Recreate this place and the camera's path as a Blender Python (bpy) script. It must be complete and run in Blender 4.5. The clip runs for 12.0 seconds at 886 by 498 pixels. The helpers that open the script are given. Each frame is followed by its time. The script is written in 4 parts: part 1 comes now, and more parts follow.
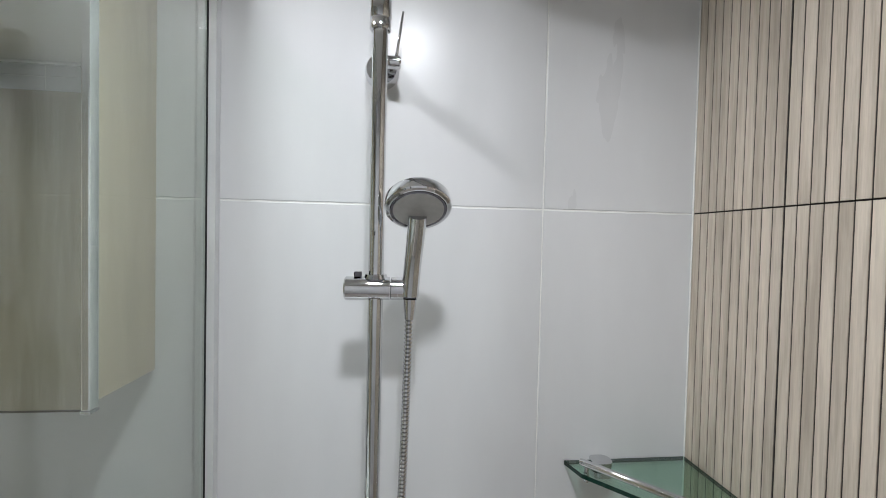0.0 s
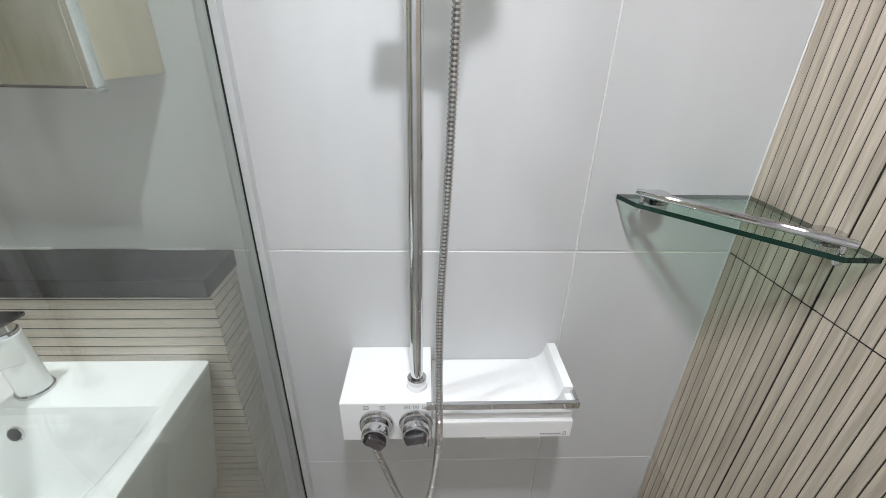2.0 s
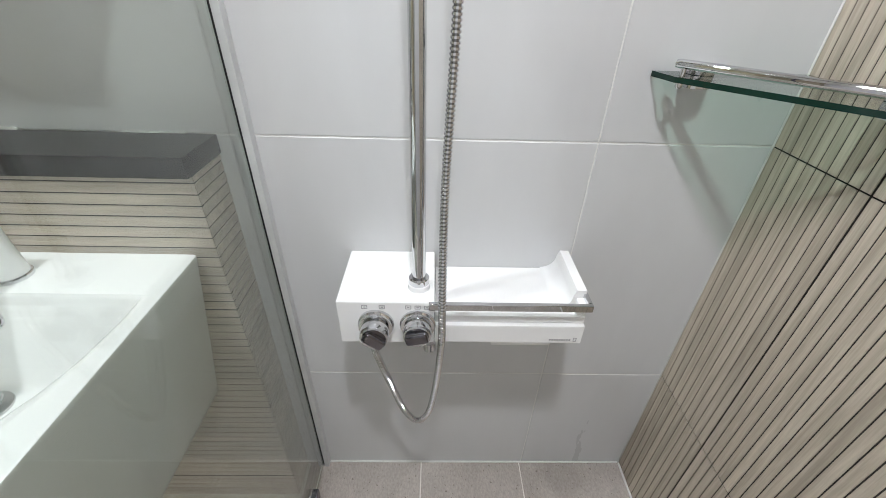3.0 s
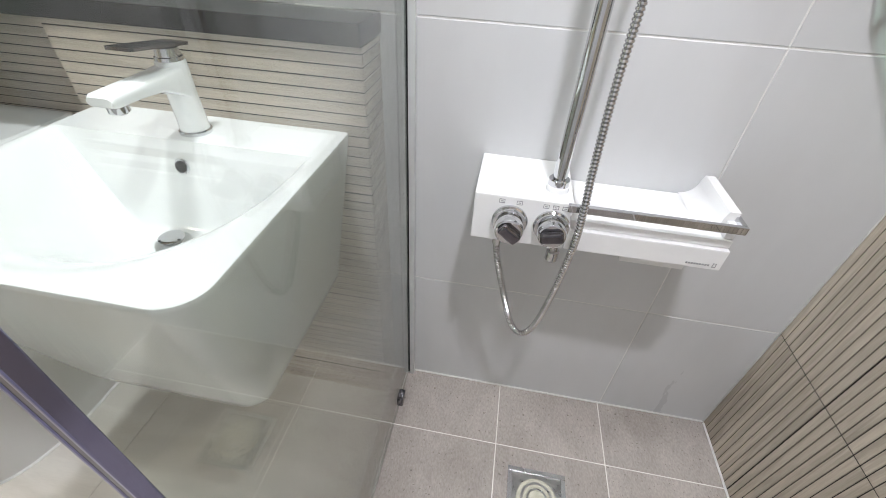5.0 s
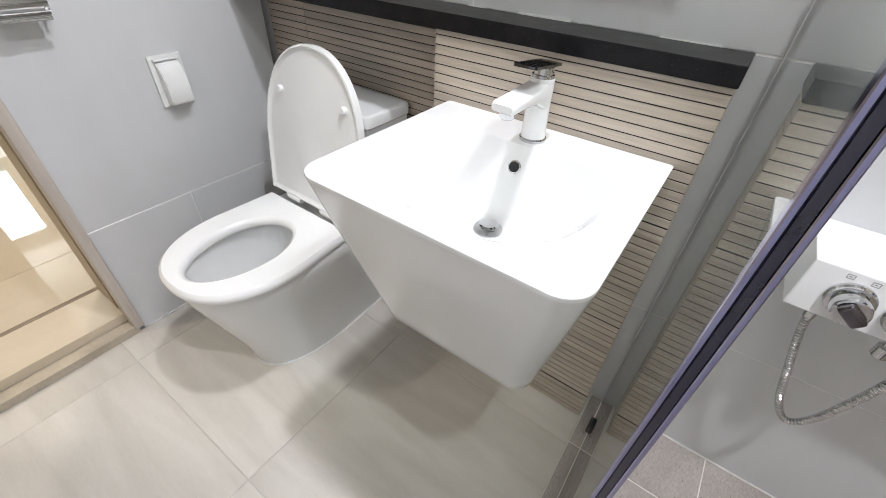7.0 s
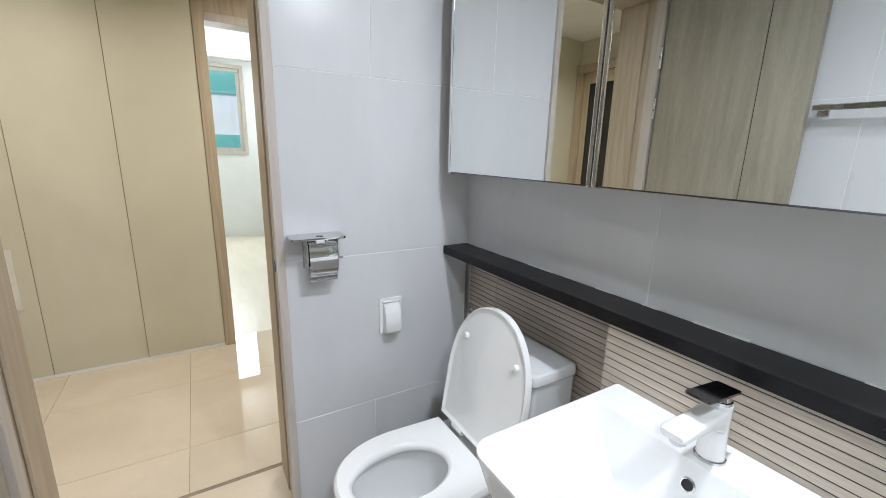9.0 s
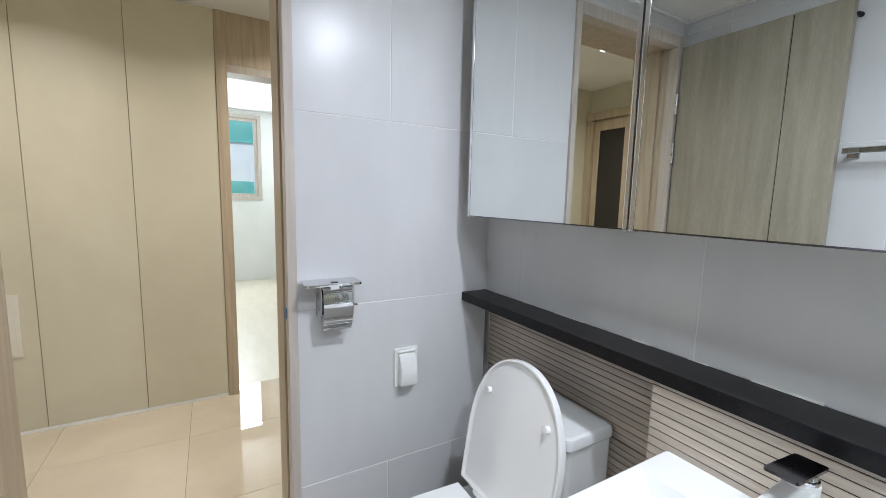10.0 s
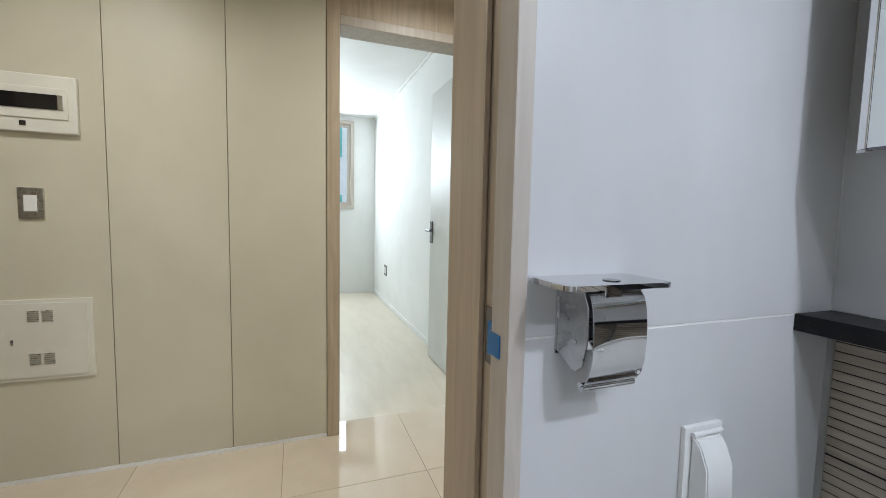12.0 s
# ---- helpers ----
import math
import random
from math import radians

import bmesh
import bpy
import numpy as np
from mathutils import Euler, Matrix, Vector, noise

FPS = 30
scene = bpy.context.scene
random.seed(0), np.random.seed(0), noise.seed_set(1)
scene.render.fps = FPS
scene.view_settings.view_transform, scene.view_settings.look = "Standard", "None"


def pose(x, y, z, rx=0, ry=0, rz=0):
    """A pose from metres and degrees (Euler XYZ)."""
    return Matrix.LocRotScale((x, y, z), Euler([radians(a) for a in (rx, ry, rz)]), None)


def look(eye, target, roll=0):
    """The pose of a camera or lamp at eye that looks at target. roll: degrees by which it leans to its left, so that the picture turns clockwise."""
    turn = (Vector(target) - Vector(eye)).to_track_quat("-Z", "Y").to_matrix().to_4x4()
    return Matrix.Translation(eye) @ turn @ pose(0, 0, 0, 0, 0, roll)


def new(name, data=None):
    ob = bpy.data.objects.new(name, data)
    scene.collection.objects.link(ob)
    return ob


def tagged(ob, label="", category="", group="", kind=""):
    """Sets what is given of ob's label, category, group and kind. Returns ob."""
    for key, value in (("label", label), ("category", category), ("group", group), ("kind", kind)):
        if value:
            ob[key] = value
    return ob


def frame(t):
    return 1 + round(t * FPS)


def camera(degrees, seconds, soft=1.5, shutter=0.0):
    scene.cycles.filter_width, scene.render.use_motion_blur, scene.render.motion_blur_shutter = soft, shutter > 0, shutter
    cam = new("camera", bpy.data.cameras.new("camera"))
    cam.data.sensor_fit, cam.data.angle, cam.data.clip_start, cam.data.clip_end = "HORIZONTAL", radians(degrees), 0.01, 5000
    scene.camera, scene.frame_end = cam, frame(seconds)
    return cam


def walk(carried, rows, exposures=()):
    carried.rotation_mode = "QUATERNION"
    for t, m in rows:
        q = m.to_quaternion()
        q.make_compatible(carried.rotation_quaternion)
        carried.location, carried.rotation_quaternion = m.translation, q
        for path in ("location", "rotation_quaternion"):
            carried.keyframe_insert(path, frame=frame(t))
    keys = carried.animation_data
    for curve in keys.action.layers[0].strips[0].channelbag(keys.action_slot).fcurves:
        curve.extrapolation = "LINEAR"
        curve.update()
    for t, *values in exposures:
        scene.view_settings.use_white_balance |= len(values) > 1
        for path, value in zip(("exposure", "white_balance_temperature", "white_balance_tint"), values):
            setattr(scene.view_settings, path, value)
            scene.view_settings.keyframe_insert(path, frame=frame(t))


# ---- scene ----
# camera and walk
cam = camera(94.67, 12.0, soft=0.5)
PATH = [
    (0, (-0.5734, -0.7515, 1.5496), (-0.3646, 1.237, 1.5007), 1.29),
    (0.5, (-0.5618, -0.7304, 1.4849), (-0.4071, 1.2495, 1.2483), 0.96),
    (1, (-0.5682, -0.7123, 1.4367), (-0.4507, 1.2199, 0.934), 1.11),
    (1.5, (-0.5847, -0.7003, 1.4005), (-0.4847, 1.1713, 0.7027), 1.33),
    (2, (-0.5945, -0.693, 1.3611), (-0.5099, 1.0934, 0.4658), 1.47),
    (2.5, (-0.586, -0.6793, 1.3038), (-0.5235, 1.035, 0.2757), 1.61),
    (4.3, (-0.5923, -0.7129, 1.1362), (-0.6115, 0.8823, -0.07), 3.69),
    (4.5, (-0.6322, -0.7314, 1.1352), (-0.6914, 0.8573, -0.0782), 3.71),
    (5, (-0.7158, -0.7625, 1.1404), (-0.9277, 0.7758, -0.12), 3.45),
    (5.5, (-0.7983, -0.8167, 1.1469), (-1.1883, 0.6772, -0.1245), 3.35),
    (6, (-0.8599, -0.8607, 1.1506), (-1.4066, 0.5788, -0.1258), 3.3),
    (6.5, (-0.9052, -0.8855, 1.1559), (-1.6415, 0.4648, -0.1227), 3.0),
    (7, (-0.9492, -0.8913, 1.163), (-1.8173, 0.3948, -0.0988), 3.08),
    (7.2, (-0.9753, -0.8973, 1.1984), (-1.9425, 0.306, -0.0731), 2.77),
    (8.8, (-0.9452, -0.9337, 1.3508), (-2.573, 0.0732, 0.7709), 1.68),
    (9, (-0.9407, -0.9385, 1.3718), (-2.6086, 0.0656, 0.9137), 1.42),
    (9.5, (-0.9369, -0.9376, 1.3994), (-2.6455, 0.0584, 1.102), 1.19),
    (10, (-1.018, -0.9407, 1.3624), (-2.7399, 0.0468, 1.1177), 1.33),
    (10.5, (-1.1829, -0.9559, 1.2932), (-2.9174, 0.0121, 1.0598), 1.46),
    (11, (-1.3658, -1.0025, 1.2266), (-3.1189, -0.0644, 1.0108), 1.44),
    (11.5, (-1.5882, -1.003, 1.1968), (-3.3945, -0.1642, 1.0139), 1.22),
    (12, (-1.81, -1.0191, 1.182), (-3.6849, -0.3403, 1.0274), 1.18),
]
EXPOSURES = ((0.0, -0.43, 6400, 10), (1.0, -0.40, 6450, 10), (2.0, 0.02, 6450, 11), (2.5, 0.06, 6500, 11), (4.5, 0.34, 6500, 13), (5.5, 0.34, 6450, 14), (7.0, 0.34, 6450, 14),
             (9.0, 0.24, 6100, 12), (11.0, 0.16, 5950, 12), (12.0, 0.0, 5850, 11))
walk(cam, [(t, look(eye, target, roll)) for t, eye, target, roll in PATH], EXPOSURES)

# world, sun and lamps
CEIL = 2.27
HALL_FLOOR, HALL_CEIL = 0.066, 2.42
world = bpy.data.worlds.new("sky")
scene.world = world
world.use_nodes = True
wn = world.node_tree.nodes
sky = wn.new("ShaderNodeTexSky")
sky.sky_type = "NISHITA"
sky.sun_disc = False
sky.sun_elevation, sky.sun_rotation = radians(50), radians(120)
world.node_tree.links.new(sky.outputs[0], wn["Background"].inputs[0])
wn["Background"].inputs[1].default_value = 0.12

sun_data = bpy.data.lights.new("sun", "SUN")
sun_data.energy, sun_data.angle, sun_data.color = 2.0, radians(6), (1, 0.96, 0.9)
sun = new("sun", sun_data)
sun.matrix_world = look((0, 3, 9), (-8, 0, 0))


def disc_lamp(x, y, z, size, watts, colour, name="lamp", spread=180):
    data = bpy.data.lights.new(name, "AREA")
    data.shape, data.size, data.energy, data.color = "DISK", size, watts, colour
    ob = new(name, data)
    ob.location = (x, y, z)
    data.spread = radians(spread)
    return ob


LAMP_A = (-0.55, -0.74)
LAMP_B = (-1.20, -0.335)
HALL_LAMP = (-3.02, -1.79)
HALL_LAMP_2 = (-3.2, -0.35)
disc_lamp(*LAMP_A, CEIL - 0.012, 0.10, 12.8, (0.935, 0.96, 1.0), spread=150)
disc_lamp(*LAMP_B, CEIL - 0.034, 0.10, 14.3, (0.935, 0.96, 1.0))
disc_lamp(*HALL_LAMP, HALL_CEIL - 0.012, 0.12, 10.2, (1.0, 0.93, 0.80), spread=150)
disc_lamp(*HALL_LAMP_2, HALL_CEIL - 0.012, 0.12, 10.2, (1.0, 0.93, 0.80), spread=150)
win_data = bpy.data.lights.new("window_light", "AREA")
win_data.shape, win_data.size, win_data.size_y, win_data.energy, win_data.color = "RECTANGLE", 1.30, 0.80, 52, (0.95, 1.0, 0.97)
win_lamp = new("window_light", win_data)
win_lamp.matrix_world = look((-7.71, -1.0, 1.98), (-6.0, -1.0, 1.75))


# ---- materials ----
def nodes_of(name):
    m = bpy.data.materials.new(name)
    m.use_nodes = True
    t = m.node_tree
    return m, t, t.nodes["Principled BSDF"]


def surface(name, a, b, scale=4.0, rough=0.4, metal=0.0, stretch=(1, 1, 1), fine=120.0, bump=0.0, vary=0.0, island=0.0, spread=0.12,
            speck=None, coat=0.0, lo=0.35, hi=0.65, twist=0.0, gloss=0.5, warp=0.6):
    """Two colours mixed by a broad noise, a fine grain over it, and small relief."""
    m, t, p = nodes_of(name)
    N, L = t.nodes, t.links
    geo = N.new("ShaderNodeNewGeometry")
    mp = N.new("ShaderNodeMapping")
    mp.inputs["Scale"].default_value = stretch
    mp.inputs["Rotation"].default_value = (0, twist, twist)
    L.new(geo.outputs["Position"], mp.inputs[0])
    info = N.new("ShaderNodeObjectInfo")
    push = N.new("ShaderNodeVectorMath")
    push.operation = "MULTIPLY_ADD"
    L.new(info.outputs["Random"], push.inputs[0])
    push.inputs[1].default_value = (7.3, 3.1, 5.7)
    L.new(mp.outputs[0], push.inputs[2])
    big = N.new("ShaderNodeTexNoise")
    big.inputs["Scale"].default_value, big.inputs["Detail"].default_value, big.inputs["Distortion"].default_value = scale, 6, warp
    L.new(push.outputs[0], big.inputs["Vector"])
    ramp = N.new("ShaderNodeValToRGB")
    ramp.color_ramp.elements[0].position, ramp.color_ramp.elements[1].position = lo, hi
    ramp.color_ramp.elements[0].color, ramp.color_ramp.elements[1].color = (*a, 1), (*b, 1)
    L.new(big.outputs[0], ramp.inputs[0])
    small = N.new("ShaderNodeTexNoise")
    small.inputs["Scale"].default_value, small.inputs["Detail"].default_value = fine, 3
    L.new(push.outputs[0], small.inputs["Vector"])
    gain = N.new("ShaderNodeMapRange")
    gain.inputs[3].default_value, gain.inputs[4].default_value = 1 - spread, 1 + spread
    L.new(small.outputs[0], gain.inputs[0])
    level = gain.outputs[0]
    for amount, source in ((vary, info.outputs["Random"]), (island, geo.outputs["Random Per Island"])):
        if amount:
            r = N.new("ShaderNodeMapRange")
            r.inputs[3].default_value, r.inputs[4].default_value = 1 - amount, 1 + amount
            L.new(source, r.inputs[0])
            mul = N.new("ShaderNodeMath")
            mul.operation = "MULTIPLY"
            L.new(level, mul.inputs[0])
            L.new(r.outputs[0], mul.inputs[1])
            level = mul.outputs[0]
    mix = N.new("ShaderNodeVectorMath")
    mix.operation = "SCALE"
    L.new(ramp.outputs[0], mix.inputs[0])
    L.new(level, mix.inputs["Scale"])
    colour = mix.outputs[0]
    if speck:
        sp = N.new("ShaderNodeTexNoise")
        sp.inputs["Scale"].default_value, sp.inputs["Detail"].default_value = speck[1], 2
        L.new(geo.outputs["Position"], sp.inputs["Vector"])
        edge = N.new("ShaderNodeMapRange")
        edge.inputs[1].default_value, edge.inputs[2].default_value = speck[2], speck[2] + 0.06
        L.new(sp.outputs[0], edge.inputs[0])
        mx = N.new("ShaderNodeMix")
        mx.data_type = "RGBA"
        L.new(edge.outputs[0], mx.inputs[0])
        L.new(colour, mx.inputs[6])
        mx.inputs[7].default_value = (*speck[0], 1)
        colour = mx.outputs[2]
    L.new(colour, p.inputs["Base Color"])
    rr = N.new("ShaderNodeMapRange")
    rr.inputs[3].default_value, rr.inputs[4].default_value = max(rough * 0.8, 0.0), min(rough * 1.25, 1)
    L.new(big.outputs[0], rr.inputs[0])
    L.new(rr.outputs[0], p.inputs["Roughness"])
    p.inputs["Metallic"].default_value = metal
    p.inputs["Coat Weight"].default_value = coat
    p.inputs["Specular IOR Level"].default_value = gloss
    p.inputs["Coat Roughness"].default_value = 0.05
    if bump:
        bp = N.new("ShaderNodeBump")
        bp.inputs["Strength"].default_value, bp.inputs["Distance"].default_value = bump, 0.002
        L.new(small.outputs[0], bp.inputs["Height"])
        L.new(bp.outputs[0], p.inputs["Normal"])
    return m


def plain(name, c, rough, metal=0.0, trans=0.0, ior=1.45, glow=0.0):
    m, t, p = nodes_of(name)
    p.inputs["Base Color"].default_value = (*c, 1)
    p.inputs["Roughness"].default_value, p.inputs["Metallic"].default_value = rough, metal
    p.inputs["Transmission Weight"].default_value, p.inputs["IOR"].default_value = trans, ior
    if glow:
        p.inputs["Emission Color"].default_value, p.inputs["Emission Strength"].default_value = (*c, 1), glow
    return m


WALL_TILE = surface("glazed_grey_tile", (0.56, 0.565, 0.575), (0.645, 0.65, 0.655), 2.4, 0.29, stretch=(1.6, 1.6, 0.45), fine=14, spread=0.03, vary=0.02, twist=0.6, lo=0.1, hi=0.9, warp=0.0)
GROUT = surface("white_grout", (0.70, 0.70, 0.68), (0.78, 0.78, 0.76), 12, 0.8, fine=300, spread=0.08)
DARK_GROUT = surface("dark_groove", (0.02, 0.017, 0.014), (0.034, 0.029, 0.024), 30, 0.85)
SLAT_V = surface("wood_look_slats_upright", (0.37, 0.318, 0.256), (0.52, 0.455, 0.375), 6.0, 0.46, stretch=(11, 11, 0.6), fine=42, spread=0.2, bump=0.25, vary=0.08)
SLAT_H = surface("wood_look_slats_lying", (0.40, 0.345, 0.285), (0.53, 0.465, 0.39), 5.0, 0.5, stretch=(0.6, 11, 11), fine=42, spread=0.2, bump=0.25, vary=0.09)
SHOWER_TILE = surface("taupe_stone_tile", (0.36, 0.322, 0.292), (0.46, 0.418, 0.385), 7.0, 0.5, stretch=(1.5, 0.8, 1), fine=150, spread=0.34, bump=0.5, vary=0.05, twist=0.5, lo=0.3, hi=0.7, speck=((0.22, 0.19, 0.17), 120, 0.655))
FLOOR_TILE = surface("beige_stone_tile", (0.56, 0.53, 0.475), (0.65, 0.62, 0.565), 3.2, 0.42, stretch=(0.7, 4, 1), fine=70, spread=0.06, bump=0.1, vary=0.02, twist=0.25)
FLOOR_GROUT = surface("pale_floor_grout", (0.74, 0.71, 0.67), (0.84, 0.81, 0.77), 25, 0.85, fine=300, spread=0.1)
BEIGE_GROUT = surface("beige_floor_grout", (0.50, 0.47, 0.42), (0.58, 0.55, 0.50), 25, 0.85, fine=300, spread=0.1)
BLACK_STONE = surface("black_granite", (0.006, 0.006, 0.007), (0.012, 0.011, 0.012), 30, 0.32, gloss=0.18, fine=260, spread=0.4, speck=((0.06, 0.06, 0.06), 330, 0.68))
CERAMIC = surface("white_ceramic", (0.74, 0.745, 0.745), (0.76, 0.765, 0.76), 3, 0.08, fine=40, spread=0.006, coat=0.3)
SEAT_PLASTIC = surface("white_seat_plastic", (0.82, 0.82, 0.81), (0.84, 0.84, 0.83), 4, 0.2, fine=60, spread=0.01)
WHITE_PLASTIC = surface("white_plastic", (0.80, 0.80, 0.79), (0.83, 0.83, 0.82), 8, 0.3, fine=90, spread=0.015)
WHITE_GLOSS = surface("white_lacquered_metal", (0.83, 0.83, 0.83), (0.85, 0.85, 0.85), 6, 0.14, fine=90, spread=0.008)
CHROME = surface("chrome", (0.60, 0.605, 0.62), (0.66, 0.665, 0.68), 20, 0.02, metal=1.0, fine=200, spread=0.02)
BRUSHED = surface("brushed_steel", (0.50, 0.50, 0.50), (0.62, 0.62, 0.61), 40, 0.28, metal=1.0, fine=300, spread=0.1)
DEEP_VIOLET = surface("deep_violet_trim", (0.012, 0.011, 0.028), (0.022, 0.020, 0.048), 12, 0.2, fine=200, spread=0.04, gloss=0.7)
EDGE_ALU = surface("violet_grey_aluminium", (0.26, 0.26, 0.41), (0.34, 0.34, 0.51), 12, 0.16, metal=1.0, fine=200, spread=0.04)
DARK_CHROME = surface("dark_chrome", (0.14, 0.135, 0.15), (0.20, 0.19, 0.21), 20, 0.12, metal=1.0, fine=200, spread=0.03)
CHANNEL = surface("pale_anodised_channel", (0.60, 0.61, 0.62), (0.66, 0.67, 0.68), 12, 0.3, metal=0.25, fine=200, spread=0.03)
BRIGHT_ALU = surface("bright_aluminium", (0.84, 0.85, 0.86), (0.90, 0.91, 0.92), 12, 0.14, metal=1.0, fine=200, spread=0.03)
ALU = surface("satin_aluminium", (0.62, 0.63, 0.64), (0.70, 0.71, 0.72), 12, 0.25, metal=0.9, fine=200, spread=0.04)
RUBBER = plain("black_rubber", (0.015, 0.015, 0.016), 0.6)
GREY_FACE = surface("grey_spray_face", (0.42, 0.42, 0.42), (0.50, 0.50, 0.50), 20, 0.4)
MIRROR = plain("mirror", (0.86, 0.89, 0.875), 0.0, 1.0)


def pane_glass(name, tint):
    """Flat glass: tinted straight-through light with the gloss of its two faces."""
    m, t, p = nodes_of(name)
    N, L = t.nodes, t.links
    clear, gloss, rim, mix = (N.new("ShaderNode" + k) for k in ("BsdfTransparent", "BsdfGlossy", "LayerWeight", "MixShader"))
    clear.inputs[0].default_value = (*tint, 1)
    gloss.inputs["Roughness"].default_value = 0.0
    rim.inputs["Blend"].default_value = 0.5
    steep, share = N.new("ShaderNodeMath"), N.new("ShaderNodeMath")
    steep.operation, share.operation = "POWER", "MULTIPLY_ADD"
    steep.inputs[1].default_value = 5.0
    share.inputs[1].default_value, share.inputs[2].default_value = 0.96, 0.04
    L.new(rim.outputs["Facing"], steep.inputs[0])
    L.new(steep.outputs[0], share.inputs[0])
    twice, over, both = (N.new("ShaderNodeMath") for _ in range(3))
    twice.operation, over.operation, both.operation = "MULTIPLY", "ADD", "DIVIDE"
    twice.inputs[1].default_value, over.inputs[1].default_value = 2.0, 1.0
    L.new(share.outputs[0], twice.inputs[0])
    L.new(share.outputs[0], over.inputs[0])
    L.new(twice.outputs[0], both.inputs[0])
    L.new(over.outputs[0], both.inputs[1])
    L.new(both.outputs[0], mix.inputs[0])
    L.new(clear.outputs[0], mix.inputs[1])
    L.new(gloss.outputs[0], mix.inputs[2])
    L.new(mix.outputs[0], N["Material Output"].inputs[0])
    return m


GLASS = pane_glass("clear_glass", (0.962, 0.992, 0.970))
SHELF_GLASS = pane_glass("green_glass", (0.76, 0.91, 0.835))
GLASS_EDGE = plain("dark_glass_edge", (0.006, 0.026, 0.019), 0.08)
CARCASS = surface("beige_cabinet_board", (0.50, 0.43, 0.31), (0.57, 0.495, 0.37), 6, 0.4, stretch=(4, 4, 0.5), fine=60, spread=0.06)
DOOR_WOOD = surface("pale_oak_laminate", (0.275, 0.25, 0.19), (0.355, 0.32, 0.25), 4, 0.45, stretch=(6, 6, 0.5), fine=60, spread=0.22, bump=0.25)
FRAME_WOOD = surface("oak_frame_laminate", (0.40, 0.325, 0.235), (0.50, 0.415, 0.305), 5, 0.45, stretch=(8, 8, 0.5), fine=34, spread=0.1, bump=0.1)
FRAME_FACE = surface("greige_frame_laminate", (0.47, 0.42, 0.37), (0.55, 0.50, 0.44), 6, 0.4, stretch=(6, 6, 0.5), fine=40, spread=0.05)
SILL = surface("greige_sill_stone", (0.40, 0.35, 0.27), (0.50, 0.44, 0.35), 9, 0.35, fine=90, spread=0.1)
PANEL = surface("cream_wall_panel", (0.59, 0.555, 0.44), (0.635, 0.60, 0.48), 2, 0.42, fine=160, spread=0.02)
HALL_TILE = surface("polished_beige_tile", (0.58, 0.50, 0.385), (0.64, 0.56, 0.44), 3, 0.022, fine=60, spread=0.03, vary=0.02)
HALL_GROUT = surface("brown_grout", (0.24, 0.19, 0.14), (0.30, 0.24, 0.18), 20, 0.8)
ROOM_WALL = surface("white_wallpaper", (0.80, 0.81, 0.79), (0.84, 0.85, 0.83), 3, 0.7, fine=200, spread=0.03, bump=0.1)
ROOM_FLOOR = surface("pale_room_flooring", (0.62, 0.565, 0.45), (0.68, 0.625, 0.51), 3, 0.35, stretch=(1, 4, 1), fine=80, spread=0.04)
CEILING = surface("white_ceiling_board", (0.78, 0.78, 0.77), (0.82, 0.82, 0.81), 3, 0.6, fine=150, spread=0.02)
WHITE_PAINT = surface("white_painted_metal", (0.70, 0.68, 0.61), (0.74, 0.72, 0.65), 5, 0.4, fine=150, spread=0.02)
SOLID_BLACK = plain("black_glass", (0.012, 0.011, 0.012), 0.08)
DARK_GLASS = plain("dark_door_glass", (0.03, 0.027, 0.025), 0.05)
BLUE_FILM = plain("blue_film", (0.02, 0.16, 0.42), 0.35)
INK = plain("grey_print", (0.30, 0.30, 0.31), 0.6)
GREY_LAMINATE = surface("pale_grey_laminate", (0.58, 0.59, 0.56), (0.63, 0.64, 0.61), 4, 0.45, fine=120, spread=0.03)
TEAL = surface("teal_glass", (0.08, 0.42, 0.40), (0.12, 0.52, 0.49), 3, 0.5)
FACADE = surface("white_render", (0.78, 0.80, 0.82), (0.84, 0.86, 0.87), 4, 0.8)
LAMP_FACE = plain("lamp_diffuser", (1.0, 0.98, 0.95), 0.5, glow=12.0)
LAMP_WARM = plain("warm_lamp_diffuser", (1.0, 0.88, 0.70), 0.5, glow=12.0)
BEIGE_PLASTIC = surface("cream_trap_plastic", (0.56, 0.545, 0.44), (0.63, 0.61, 0.51), 20, 0.4)
WATER = pane_glass("water", (0.97, 0.985, 0.98))


# ---- building helpers ----
BASE = {}


def finish(name, bm, mats, smooth=None):
    me = bpy.data.meshes.new(name)
    bmesh.ops.recalc_face_normals(bm, faces=bm.faces)
    if smooth is None:
        for f in bm.faces:
            f.smooth = False
    else:
        for e in bm.edges:
            e.smooth = len(e.link_faces) == 2 and e.calc_face_angle(0) < radians(smooth)
    bm.to_mesh(me)
    bm.free()
    for m in mats if isinstance(mats, (list, tuple)) else (mats,):
        me.materials.append(m)
    return me


def thing(name, x, y, z, label, category, group=""):
    ob = new(name)
    ob.empty_display_size = 0.05
    ob.location = (x, y, z)
    BASE[ob.name] = Vector((x, y, z))
    return tagged(ob, label, category, group)


def part(name, bm, mats, parent, label="", smooth=35):
    base = BASE[parent.name]
    bmesh.ops.translate(bm, verts=bm.verts, vec=-base)
    ob = new(name, finish(name, bm, mats, smooth))
    ob.parent = parent
    BASE[ob.name] = base
    return tagged(ob, label)


